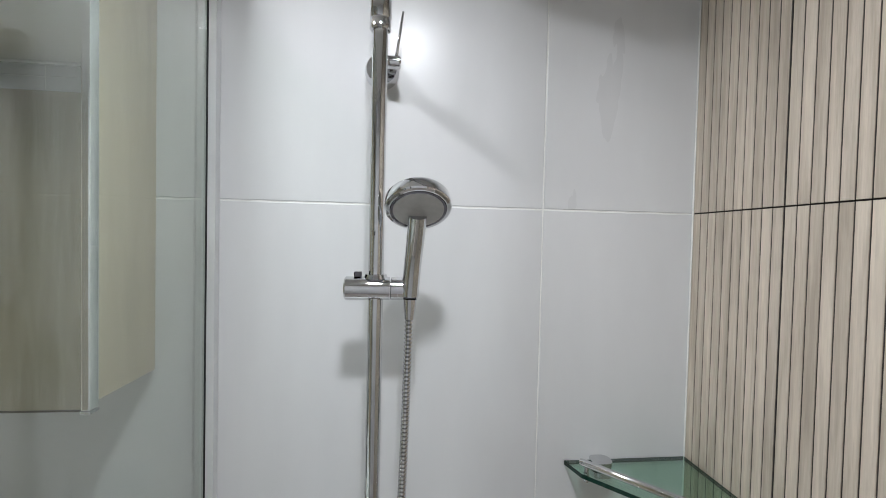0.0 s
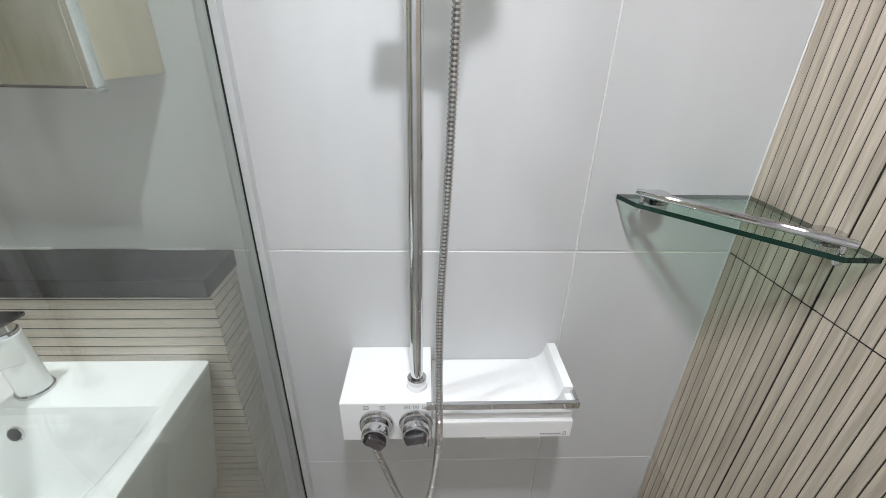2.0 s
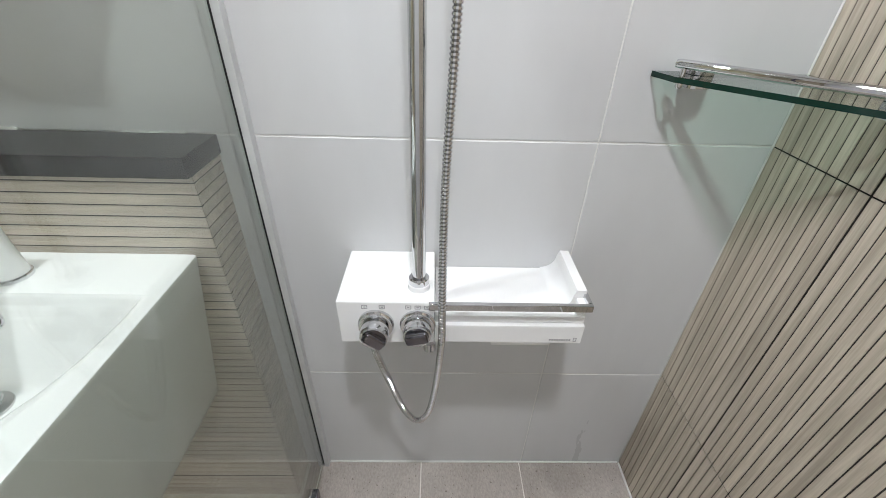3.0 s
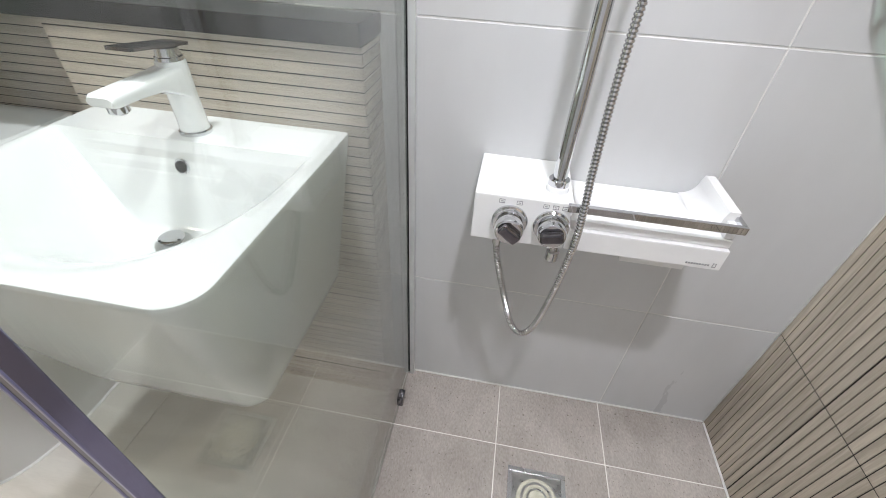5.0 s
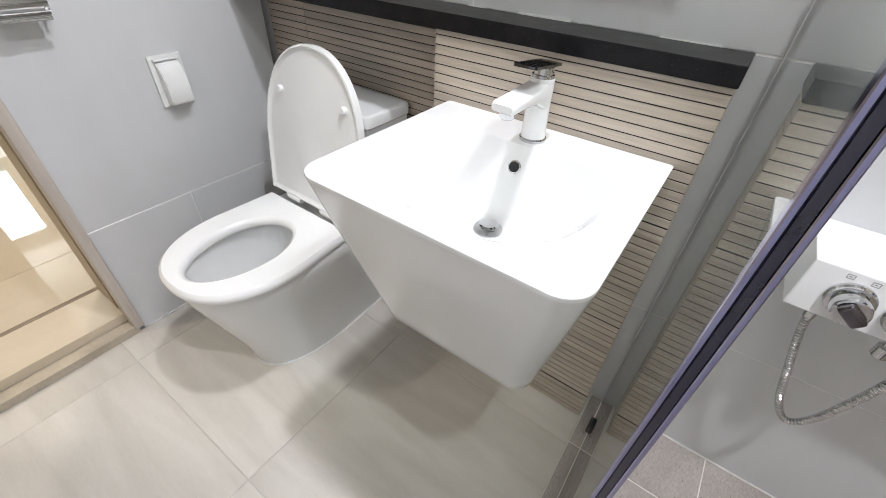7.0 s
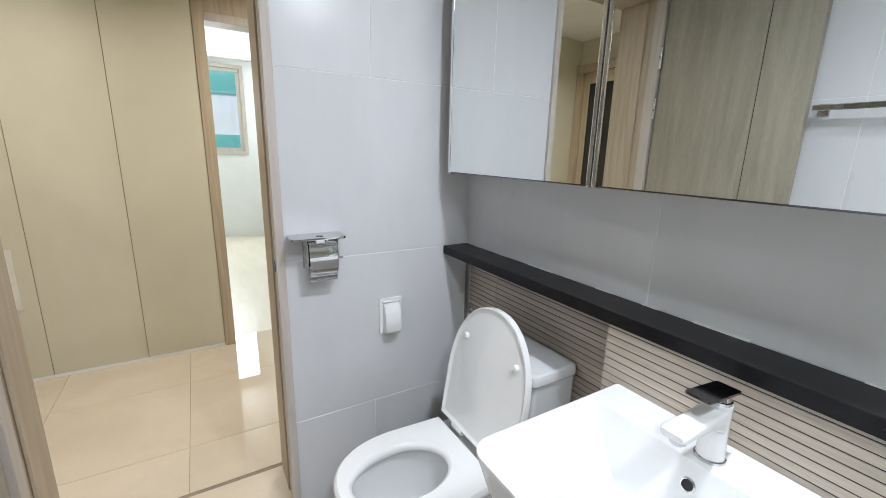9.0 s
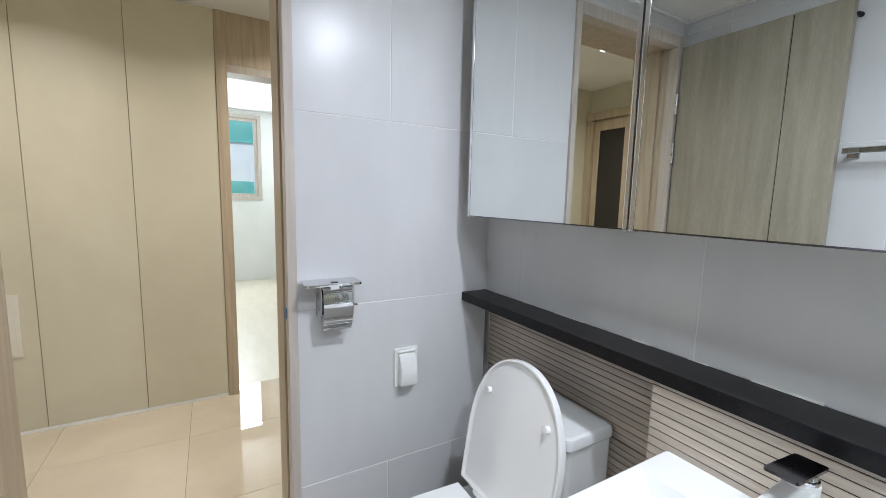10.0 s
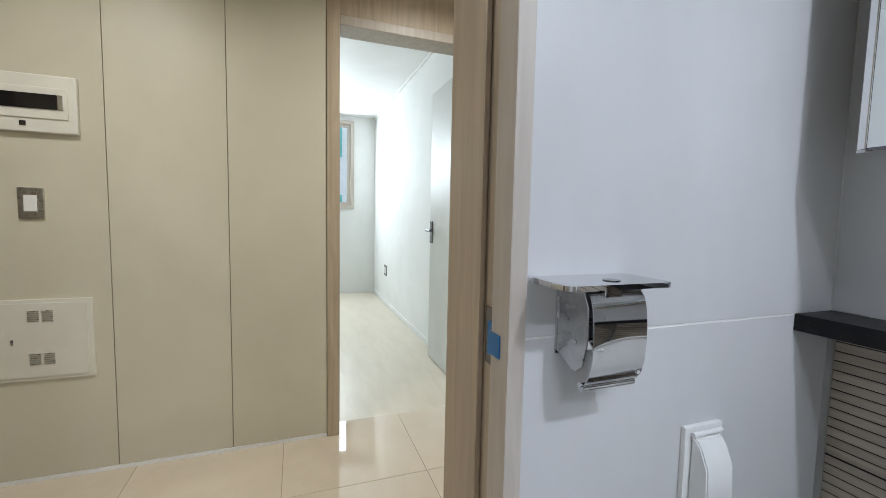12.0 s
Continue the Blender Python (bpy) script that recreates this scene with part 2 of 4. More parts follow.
def solid(name, bm, mats, label, category, kind="", group="", smooth=35):
    """A top-level mesh with its origin at the middle of its underside."""
    lo = Vector([min(v.co[i] for v in bm.verts) for i in range(3)])
    hi = Vector([max(v.co[i] for v in bm.verts) for i in range(3)])
    base = Vector(((lo.x + hi.x) / 2, (lo.y + hi.y) / 2, lo.z))
    bmesh.ops.translate(bm, verts=bm.verts, vec=-base)
    ob = new(name, finish(name, bm, mats, smooth))
    ob.location = base
    BASE[ob.name] = base
    return tagged(ob, label, category, group, kind)


def box(x0, x1, y0, y1, z0, z1, bevel=0.0, seg=2, bm=None, slot=0):
    own = bmesh.new()
    bmesh.ops.create_cube(own, size=1)
    for v in own.verts:
        v.co = Vector(((x0 + x1) / 2 + v.co.x * (x1 - x0), (y0 + y1) / 2 + v.co.y * (y1 - y0), (z0 + z1) / 2 + v.co.z * (z1 - z0)))
    if bevel:
        bmesh.ops.bevel(own, geom=own.edges[:], offset=bevel, segments=seg, profile=0.6, affect="EDGES", clamp_overlap=True)
    own.normal_update()
    for f in own.faces:
        f.material_index = slot
        f.smooth = max(abs(c) for c in f.normal) < 0.9999
    return merge(own, bm)


def merge(own, bm):
    if bm is None:
        return own
    me = bpy.data.meshes.new("tmp")
    own.to_mesh(me)
    own.free()
    bm.from_mesh(me)
    bpy.data.meshes.remove(me)
    return bm


def loft(rings, cap0=True, cap1=True, bm=None, slot=0, close=False):
    own = bmesh.new()
    rows = [[own.verts.new(p) for p in ring] for ring in rings]
    n = len(rows[0])
    pairs = list(zip(rows, rows[1:]))
    if close:
        pairs.append((rows[-1], rows[0]))
    for a, b in pairs:
        for i in range(n):
            own.faces.new((a[i], a[(i + 1) % n], b[(i + 1) % n], b[i]))
    for f in own.faces:
        f.smooth = True
    if cap0 and not close:
        own.faces.new(rows[0][::-1])
    if cap1 and not close:
        own.faces.new(rows[-1])
    for f in own.faces:
        f.material_index = slot
    return merge(own, bm)


def frame_of(d):
    d = Vector(d).normalized()
    u = d.cross(Vector((0, 0, 1)) if abs(d.z) < 0.9 else Vector((1, 0, 0))).normalized()
    return u, d.cross(u).normalized()


def rod(p, q, stops, seg=24, bm=None, slot=0):
    """A turned bar from p to q: stops are (fraction of the way, radius)."""
    p, q = Vector(p), Vector(q)
    u, w = frame_of(q - p)
    rings = [[p + (q - p) * s + r * (math.cos(6.28318 * k / seg) * u + math.sin(6.28318 * k / seg) * w) for k in range(seg)] for s, r in stops]
    return loft(rings, bm=bm, slot=slot)


def tube(points, radius, seg=14, bm=None, ribs=0.0, pitch=0.0):
    """A pipe along a smooth line through the points, ribbed if asked."""
    pts = [Vector(p) for p in points]
    ext = [2 * pts[0] - pts[1]] + pts + [2 * pts[-1] - pts[-2]]
    line = []
    for i in range(1, len(ext) - 2):
        a, b, c, d = ext[i - 1:i + 3]
        for k in range(24):
            s = k / 24
            line.append(0.5 * (2 * b + (c - a) * s + (2 * a - 5 * b + 4 * c - d) * s * s + (3 * b - a - 3 * c + d) * s ** 3))
    line.append(pts[-1])
    if pitch:
        total = sum((b - a).length for a, b in zip(line, line[1:]))
        n = int(total / pitch) * 4
        even, k, run = [], 0, 0.0
        for j in range(n + 1):
            goal = total * j / n
            while k < len(line) - 2 and run + (line[k + 1] - line[k]).length < goal:
                run += (line[k + 1] - line[k]).length
                k += 1
            even.append(line[k].lerp(line[k + 1], (goal - run) / max((line[k + 1] - line[k]).length, 1e-6)))
        line = even
    rings, u = [], frame_of(line[1] - line[0])[0]
    for j, p in enumerate(line):
        d = (line[min(j + 1, len(line) - 1)] - line[max(j - 1, 0)]).normalized()
        u = (u - d * u.dot(d)).normalized()
        w = d.cross(u)
        r = radius + ribs * (-1.0, 0.7, 1.0, 0.7)[j % 4]
        rings.append([p + r * (math.cos(6.28318 * k / seg) * u + math.sin(6.28318 * k / seg) * w) for k in range(seg)])
    return loft(rings, bm=bm)


def rounded(x0, x1, y0, y1, r, z, n=6):
    """A ring of points round a rectangle with rounded corners, r for back and front pairs."""
    rb, rf = r if isinstance(r, tuple) else (r, r)
    out = []
    for cx, cy, rr, a0 in ((x1 - rf, y0 + rf, rf, -90), (x1 - rb, y1 - rb, rb, 0), (x0 + rb, y1 - rb, rb, 90), (x0 + rf, y0 + rf, rf, 180)):
        for k in range(n + 1):
            a = radians(a0 + 90 * k / n)
            out.append(Vector((cx + rr * math.cos(a), cy + rr * math.sin(a), z)))
    return out


def dshape(cx, hw, yf, yb, z, n=40, straight=0.45, flat=2.3):
    """A toilet outline: egg-shaped front, straighter sides, flat back."""
    ym = yf + (yb - yf) * (1 - straight)
    out = []
    for k in range(n):
        a = math.pi * k / (n - 1)
        c, s = math.cos(a), math.sin(a)
        out.append(Vector((cx - hw * math.copysign(abs(c) ** (2 / flat), c), ym - (ym - yf) * abs(s) ** (2 / flat), z)))
    for k in range(1, 8):
        out.append(Vector((cx + hw - 0.06 * hw * k / 8, ym + (yb - ym) * k / 8, z)))
    for k in range(9):
        out.append(Vector((cx + hw * 0.94 * (1 - 2 * k / 8), yb, z)))
    for k in range(7, 0, -1):
        out.append(Vector((cx - hw + 0.06 * hw * k / 8, ym + (yb - ym) * k / 8, z)))
    return out


TILE_MESH = {}


def tile_mesh(w, h, t, mats, chamfer=0.0012):
    """A flat tile in x and z, face at y = 0 looking to -y, with a small chamfer."""
    key = (round(w, 4), round(h, 4), t, mats.name)
    if key not in TILE_MESH:
        c = chamfer
        rings = [[(0, t, 0), (w, t, 0), (w, t, h), (0, t, h)], [(0, c, 0), (w, c, 0), (w, c, h), (0, c, h)],
                 [(c, 0, c), (w - c, 0, c), (w - c, 0, h - c), (c, 0, h - c)]]
        TILE_MESH[key] = finish("tile", loft(rings, cap0=False), mats)
    return TILE_MESH[key]


def slat_mesh(w, h, mats):
    """One slat of a pressed tile, face at y = 0."""
    key = ("slat", round(w, 4), round(h, 4), mats.name)
    if key not in TILE_MESH:
        c = 0.0006
        rings = [[(0, 0.0022, 0), (w, 0.0022, 0), (w, 0.0022, h), (0, 0.0022, h)], [(0, c, 0), (w, c, 0), (w, c, h), (0, c, h)],
                 [(c, 0, c), (w - c, 0, c), (w - c, 0, h - c), (c, 0, h - c)]]
        TILE_MESH[key] = finish("slat", loft(rings, cap0=False), mats)
    return TILE_MESH[key]


def slat_tile(w, h, mats, lying, pitch, parent, m):
    """A tile pressed with slats, each a piece on a dark backing."""
    key = ("backing", round(w, 4), round(h, 4))
    if key not in TILE_MESH:
        TILE_MESH[key] = finish("tile", box(0, w, 0.0016, 0.008, 0, h), DARK_GROUT)
    tile = piece("tile", TILE_MESH[key], parent, m)
    end, s = (h if lying else w), 0.0
    while s < end - 0.004:
        e = min(s + pitch, end)
        u0, u1 = s + 0.0010, e - 0.0014
        if u1 - u0 > 0.003:
            ob = new("slat", slat_mesh(w - 0.0002, u1 - u0, mats) if lying else slat_mesh(u1 - u0, h - 0.001, mats))
            ob.parent = tile
            ob.location = (0.0001, 0, u0) if lying else (u0, 0, 0.0005)
        s = e


def piece(name, mesh, parent, m):
    ob = new(name, mesh)
    ob.parent = parent
    ob.matrix_local = Matrix.Translation(-BASE[parent.name]) @ m
    return ob


def cells(a0, a1, cuts):
    """The stretches of a0..a1 between the cuts."""
    s = [a0] + sorted(c for c in cuts if a0 + 0.004 < c < a1 - 0.004) + [a1]
    return list(zip(s, s[1:]))


# ---- large structure ----
XL, YF = -2.31, -1.50
GAP = 0.0012
ROWS = (0.41, 1.01, 1.61, 2.21)
DOOR_FAR, DOOR_NEAR, DOOR_TOP = -0.733, -1.439, 2.145
NICHE_X, NICHE_Y = -1.535, 0.025

bm = box(NICHE_X, 0.12, GAP, 0.14, -0.05, CEIL + 0.05)
box(-2.55, NICHE_X, GAP, 0.14, 0.978, CEIL + 0.05, bm=bm)
box(-2.55, NICHE_X, NICHE_Y + 0.008, 0.14, -0.05, 0.978, bm=bm)
wall_back = solid("wall_back", bm, GROUT, "pale grey glazed tile wall behind the shower and basin", "wall", "structure")
wall_front = solid("wall_front", box(-2.55, 0.12, YF - 0.12, YF - GAP, -0.05, CEIL + 0.05), GROUT, "pale grey glazed tile wall with the towel bar", "wall", "structure")
wall_right = solid("wall_right", box(0.004, 0.12, YF - GAP, GAP, -0.05, CEIL + 0.05), DARK_GROUT, "wood-look slatted tile wall of the shower", "wall", "structure")
bm = box(-2.55, XL - GAP, -0.717, GAP, -0.05, 2.45)
box(-2.55, XL - GAP, -1.455, -0.717, 2.19, 2.45, bm=bm)
box(-2.55, XL - GAP, YF - GAP, -1.455, -0.05, 2.45, bm=bm)
wall_left = solid("wall_left", bm, GROUT, "pale grey tiled wall with the doorway", "wall", "structure")
floor = solid("floor", box(XL, -0.948, YF, NICHE_Y, -0.06, -0.0015), BEIGE_GROUT, "beige stone tile bathroom floor", "floor", "structure")
shower_floor = solid("shower_floor", box(-0.948, 0.004, YF, 0.0, -0.06, -0.0012), FLOOR_GROUT, "taupe stone tile shower floor with pale grout", "floor", "structure")
solid("ceiling", box(XL, 0.0, YF, 0.0, CEIL, CEIL + 0.06), CEILING, "flat white bathroom ceiling", "ceiling", "structure")
for x0, x1, y0, y1 in ((XL, 0, -0.012, 0), (XL, 0, YF, YF + 0.012), (XL, XL + 0.012, YF + 0.012, -0.012), (-0.012, 0, YF + 0.012, -0.012)):
    solid("trim", box(x0, x1, y0, y1, CEIL - 0.012, CEIL - 0.0005, 0.002), WHITE_PLASTIC, "white ceiling cove trim", "trim", "structure")

# hall and the far room
HX, HX2 = -3.873, -4.0
ROOM_CEIL = 2.56
bm = box(HX2, HX - 0.006, -2.62, -0.875, 0, HALL_CEIL)
box(HX2, HX - 0.013, -0.815, -0.135, 2.1252, HALL_CEIL, bm=bm)
box(HX2, HX - 0.006, -0.075, 0.9, 0, HALL_CEIL, bm=bm)
wall_hall = solid("wall_hall", bm, HALL_GROUT, "cream panelled hall wall", "wall", "structure")
solid("wall_hall_end", box(HX2, -2.43, -2.74, -2.62, 0, HALL_CEIL), PANEL, "cream wall at the hall's end", "wall", "structure")
solid("wall_hall_back", box(HX2, -2.43, 0.9, 1.0, 0, HALL_CEIL), PANEL, "cream wall closing the hall", "wall", "structure")
solid("wall_hall_side", box(-2.555, -2.43, -2.62, -1.46, 0, HALL_CEIL), PANEL, "cream hall wall beside the bathroom", "wall", "structure")
solid("wall_hall_side", box(-2.57, -2.552, -0.715, 0.9, 0, HALL_CEIL), PANEL, "cream hall wall beside the bathroom", "wall", "structure")
solid("wall_hall_side", box(-2.57, -2.552, -1.46, -0.715, 2.192, HALL_CEIL), PANEL, "cream wall over the bathroom door", "wall", "structure")
hall_floor = solid("hall_floor", box(HX2, -2.545, -2.62, 0.9, -0.02, HALL_FLOOR - 0.002), HALL_GROUT, "polished beige tile hall floor", "floor", "structure")
solid("hall_ceiling", box(HX2, -2.43, -2.74, 1.0, HALL_CEIL, HALL_CEIL + 0.05), CEILING, "white hall ceiling", "ceiling", "structure")
solid("room_floor", box(-7.87, HX2, -3.2, 0.17, -0.02, HALL_FLOOR - 0.001), ROOM_FLOOR, "pale smooth floor of the empty room", "floor", "structure")
solid("room_ceiling", box(-7.87, HX2, -3.2, 0.17, ROOM_CEIL, ROOM_CEIL + 0.07), CEILING, "white room ceiling", "ceiling", "structure")
solid("wall_room_side", box(-7.87, HX2 - 0.002, 0.06, 0.17, 0, ROOM_CEIL), ROOM_WALL, "white papered room wall", "wall", "structure")
solid("wall_room_far_side", box(-7.87, HX2 - 0.002, -3.2, -3.1, 0, ROOM_CEIL), ROOM_WALL, "white papered room wall", "wall", "structure")
WY0, WY1, WZ0, WZ1 = -1.75, -0.235, 1.275, 2.50
bm = box(-7.87, -7.75, -3.1, WY0, 0, ROOM_CEIL)
box(-7.87, -7.75, WY1, 0.06, 0, ROOM_CEIL, bm=bm)
box(-7.87, -7.75, WY0, WY1, 0, WZ0, bm=bm)
box(-7.87, -7.75, WY0, WY1, WZ1, ROOM_CEIL, bm=bm)
solid("wall_room_window", bm, ROOM_WALL, "white papered room wall with the window", "wall", "structure")
solid("wall_room_door", box(HX2 - 0.012, HX2 - 0.002, -3.1, -0.88, 0, ROOM_CEIL), ROOM_WALL, "white papered wall beside the room door", "wall", "structure")
bm = box(HX2 - 0.012, HX2 - 0.002, -0.88, -0.07, 2.13, ROOM_CEIL)
box(HX2 - 0.012, HX2 - 0.002, -0.07, 0.06, 0, ROOM_CEIL, bm=bm)
solid("wall_room_door", bm, ROOM_WALL, "white papered wall over the room door", "wall", "structure")
solid("trim", box(-7.75, -4.02, 0.043, 0.0595, ROOM_CEIL - 0.03, ROOM_CEIL - 0.001, 0.003), ROOM_WALL, "white ceiling trim", "trim", "structure")
solid("baseboard", box(-7.74, -4.89, 0.050, 0.0595, HALL_FLOOR, HALL_FLOOR + 0.05, 0.002), ROOM_WALL, "white low room baseboard", "baseboard", "structure")


def window_unit():
    w = thing("window_1", -7.75, (WY0 + WY1) / 2, WZ0, "greige framed window with bright daylight", "window")
    w["kind"] = "structure"
    bm = bmesh.new()
    for y0, y1, z0, z1 in ((WY0, WY1, WZ0, WZ0 + 0.05), (WY0, WY1, WZ1 - 0.05, WZ1), (WY0, WY0 + 0.05, WZ0 + 0.05, WZ1 - 0.05), (WY1 - 0.05, WY1, WZ0 + 0.05, WZ1 - 0.05)):
        box(-7.84, -7.725, y0, y1, z0, z1, 0.004, bm=bm)
    part("window_frame", bm, FRAME_FACE, w)
    mid = (WY0 + WY1) / 2
    for y0, y1, x in ((WY0 + 0.05, mid + 0.03, -7.78), (mid - 0.03, WY1 - 0.05, -7.755)):
        bm = bmesh.new()
        for a0, a1, b0, b1 in ((y0, y1, WZ0 + 0.05, WZ0 + 0.095), (y0, y1, WZ1 - 0.095, WZ1 - 0.05), (y0, y0 + 0.045, WZ0 + 0.095, WZ1 - 0.095), (y1 - 0.045, y1, WZ0 + 0.095, WZ1 - 0.095)):
            box(x - 0.022, x, a0, a1, b0, b1, 0.003, bm=bm)
        sash = part("sash", bm, FRAME_FACE, w)
        pane = part("pane", box(x - 0.014, x - 0.009, y0 + 0.046, y1 - 0.046, WZ0 + 0.096, WZ1 - 0.096), GLASS, sash)
    

window_unit()
# what stands outside the window
bld = thing("neighbour_building", -11.8, -1.0, 0, "white building with teal glass bands outside the window", "building")
part("wall", box(-12.2, -11.8, -7, 5, -1, 7), FACADE, bld)
for z0, z1 in ((2.54, 3.67), (0.50, 1.66)):
    for k in range(5):
        part("window", box(-11.79, -11.76, -6 + 2.05 * k, -4.08 + 2.05 * k, z0, z1, 0.01), TEAL, bld, "teal glass pane")
solid("ground", box(-60, 60, -60, 60, -1.3, -1.0), SHOWER_TILE, "grey ground outside", "ground", "structure")


# ---- the doorway ----
def doorway():
    f = thing("door_frame", -2.43, -1.08, 0.0, "oak laminate door frame with a stone sill", "door frame")
    f["kind"] = "structure"
    for y0, y1, yi, name in ((DOOR_FAR, -0.717, 1, "jamb"), (-1.455, DOOR_NEAR, -1, "jamb")):
        bm = box(-2.56, -2.352, y0 if yi > 0 else y0, y1, 0.02, 2.19, 0.002)
        part(name, bm, FRAME_WOOD, f)
        c0, c1 = (y0 - 0.011, y1 + 0.001) if yi > 0 else (y0 - 0.001, y1 + 0.011)
        part("casing", box(-2.351, -2.298, c0, c1, 0.02, 2.19, 0.003), FRAME_FACE, f, "greige casing strip")
        s = (y0 - 0.011, y0 - 0.001) if yi > 0 else (y1 + 0.001, y1 + 0.011)
        part("door_stop", box(-2.54, -2.395, *s, 0.0635, DOOR_TOP - 0.001, 0.003), FRAME_WOOD, f)
    part("head", box(-2.56, -2.352, DOOR_NEAR + 0.001, DOOR_FAR - 0.001, DOOR_TOP, 2.188, 0.002), FRAME_WOOD, f)
    part("casing", box(-2.351, -2.299, DOOR_NEAR + 0.0125, DOOR_FAR - 0.0125, DOOR_TOP - 0.01, 2.187, 0.003), FRAME_FACE, f, "greige casing strip")
    part("sill", box(-2.352, -2.302, DOOR_NEAR, DOOR_FAR, -0.02, 0.030, 0.003), SILL, f, "worn greige stone sill")
    part("threshold", box(-2.56, -2.353, DOOR_NEAR, DOOR_FAR, -0.02, 0.063, 0.003), HALL_TILE, f, "polished beige threshold")
    plate = part("strike_plate", box(-2.385, -2.352, DOOR_FAR - 0.0035, DOOR_FAR - 0.0005, 0.955, 1.045, 0.001), DARK_CHROME, f, "dark strike plate with blue film")
    part("film", box(-2.372, -2.338, DOOR_FAR - 0.0062, DOOR_FAR - 0.004, 0.972, 1.024, 0.0008), BLUE_FILM, plate, "blue protective film")
    part("film", box(-2.348, -2.320, DOOR_FAR - 0.0135, DOOR_FAR - 0.0115, 0.980, 1.014, 0.0004), BLUE_FILM, plate, "blue protective film")


doorway()


def door_leaf():
    d = thing("door_1", -2.29, -1.46, 0.03, "pale oak door standing open against the tiled wall", "door")
    d["kind"] = "structure"
    x0, x1 = -2.288, -1.660
    for a, b in ((x0, -1.844), (-1.840, x1)):
        part("panel", box(a, b, -1.478, -1.442, 0.032, 2.132, 0.0025), DOOR_WOOD, d)
    part("core", box(-1.8445, -1.8395, -1.475, -1.447, 0.034, 2.127), DARK_GROUT, d)
    for z in (0.25, 1.62, 1.86):
        part("hinge", rod((x0 - 0.004, -1.434, z - 0.05), (x0 - 0.004, -1.434, z + 0.05), ((0, 0.006), (0.02, 0.0075), (0.33, 0.0075), (0.34, 0.0065), (0.66, 0.0065), (0.67, 0.0075), (0.98, 0.0075), (1, 0.006)), 12), BRUSHED, d, "steel hinge barrel")


door_leaf()


# ---- the shower ----
def partition():
    g = thing("glass_partition", -0.908, -0.36, 0, "clear glass shower partition with a chrome edge profile", "shower screen")
    pane = part("glass", box(-0.912, -0.904, -0.6865, -0.014, 0.012, 1.985), GLASS, g)
    bm = box(-0.9146, -0.9109, -0.6975, -0.6870, 0.004, 1.99, 0.0018, 3)
    box(-0.9051, -0.9014, -0.6975, -0.6870, 0.004, 1.99, 0.0018, 3, bm=bm)
    part("edge_profile", bm, EDGE_ALU, g, "violet-grey polished edge profile")
    part("edge_cover", box(-0.9107, -0.9053, -0.6968, -0.6953, 0.004, 1.99, 0.0004, 1), DEEP_VIOLET, g, "deep violet front edge strip")
    part("edge_seal", box(-0.9107, -0.9053, -0.6950, -0.6868, 0.004, 1.985, 0.001), RUBBER, g, "black edge seal")
    bm = box(-0.9012, -0.888, -0.018, 0.0, 0.0, 1.99, 0.0012)
    box(-0.9129, -0.9013, -0.0135, 0.0, 0.0, 1.99, bm=bm)
    part("wall_channel", bm, CHANNEL, g, "pale anodised wall channel")
    part("gasket", box(-0.9038, -0.9014, -0.0190, -0.0137, 0.012, 1.98, 0.0005, 1), RUBBER, g, "black glazing gasket")
    part("foot_clip", box(-0.921, -0.895, -0.135, -0.098, 0.0, 0.035, 0.004), DARK_CHROME, g, "small chrome floor clip")
    part("top_clamp", box(-0.93, -0.886, -0.05, 0.0, 1.955, 2.0, 0.005), CHROME, g, "chrome wall clamp")
    part("seal", box(-0.911, -0.905, -0.69, -0.14, 0.0, 0.012, 0.001), ALU, g)


partition()


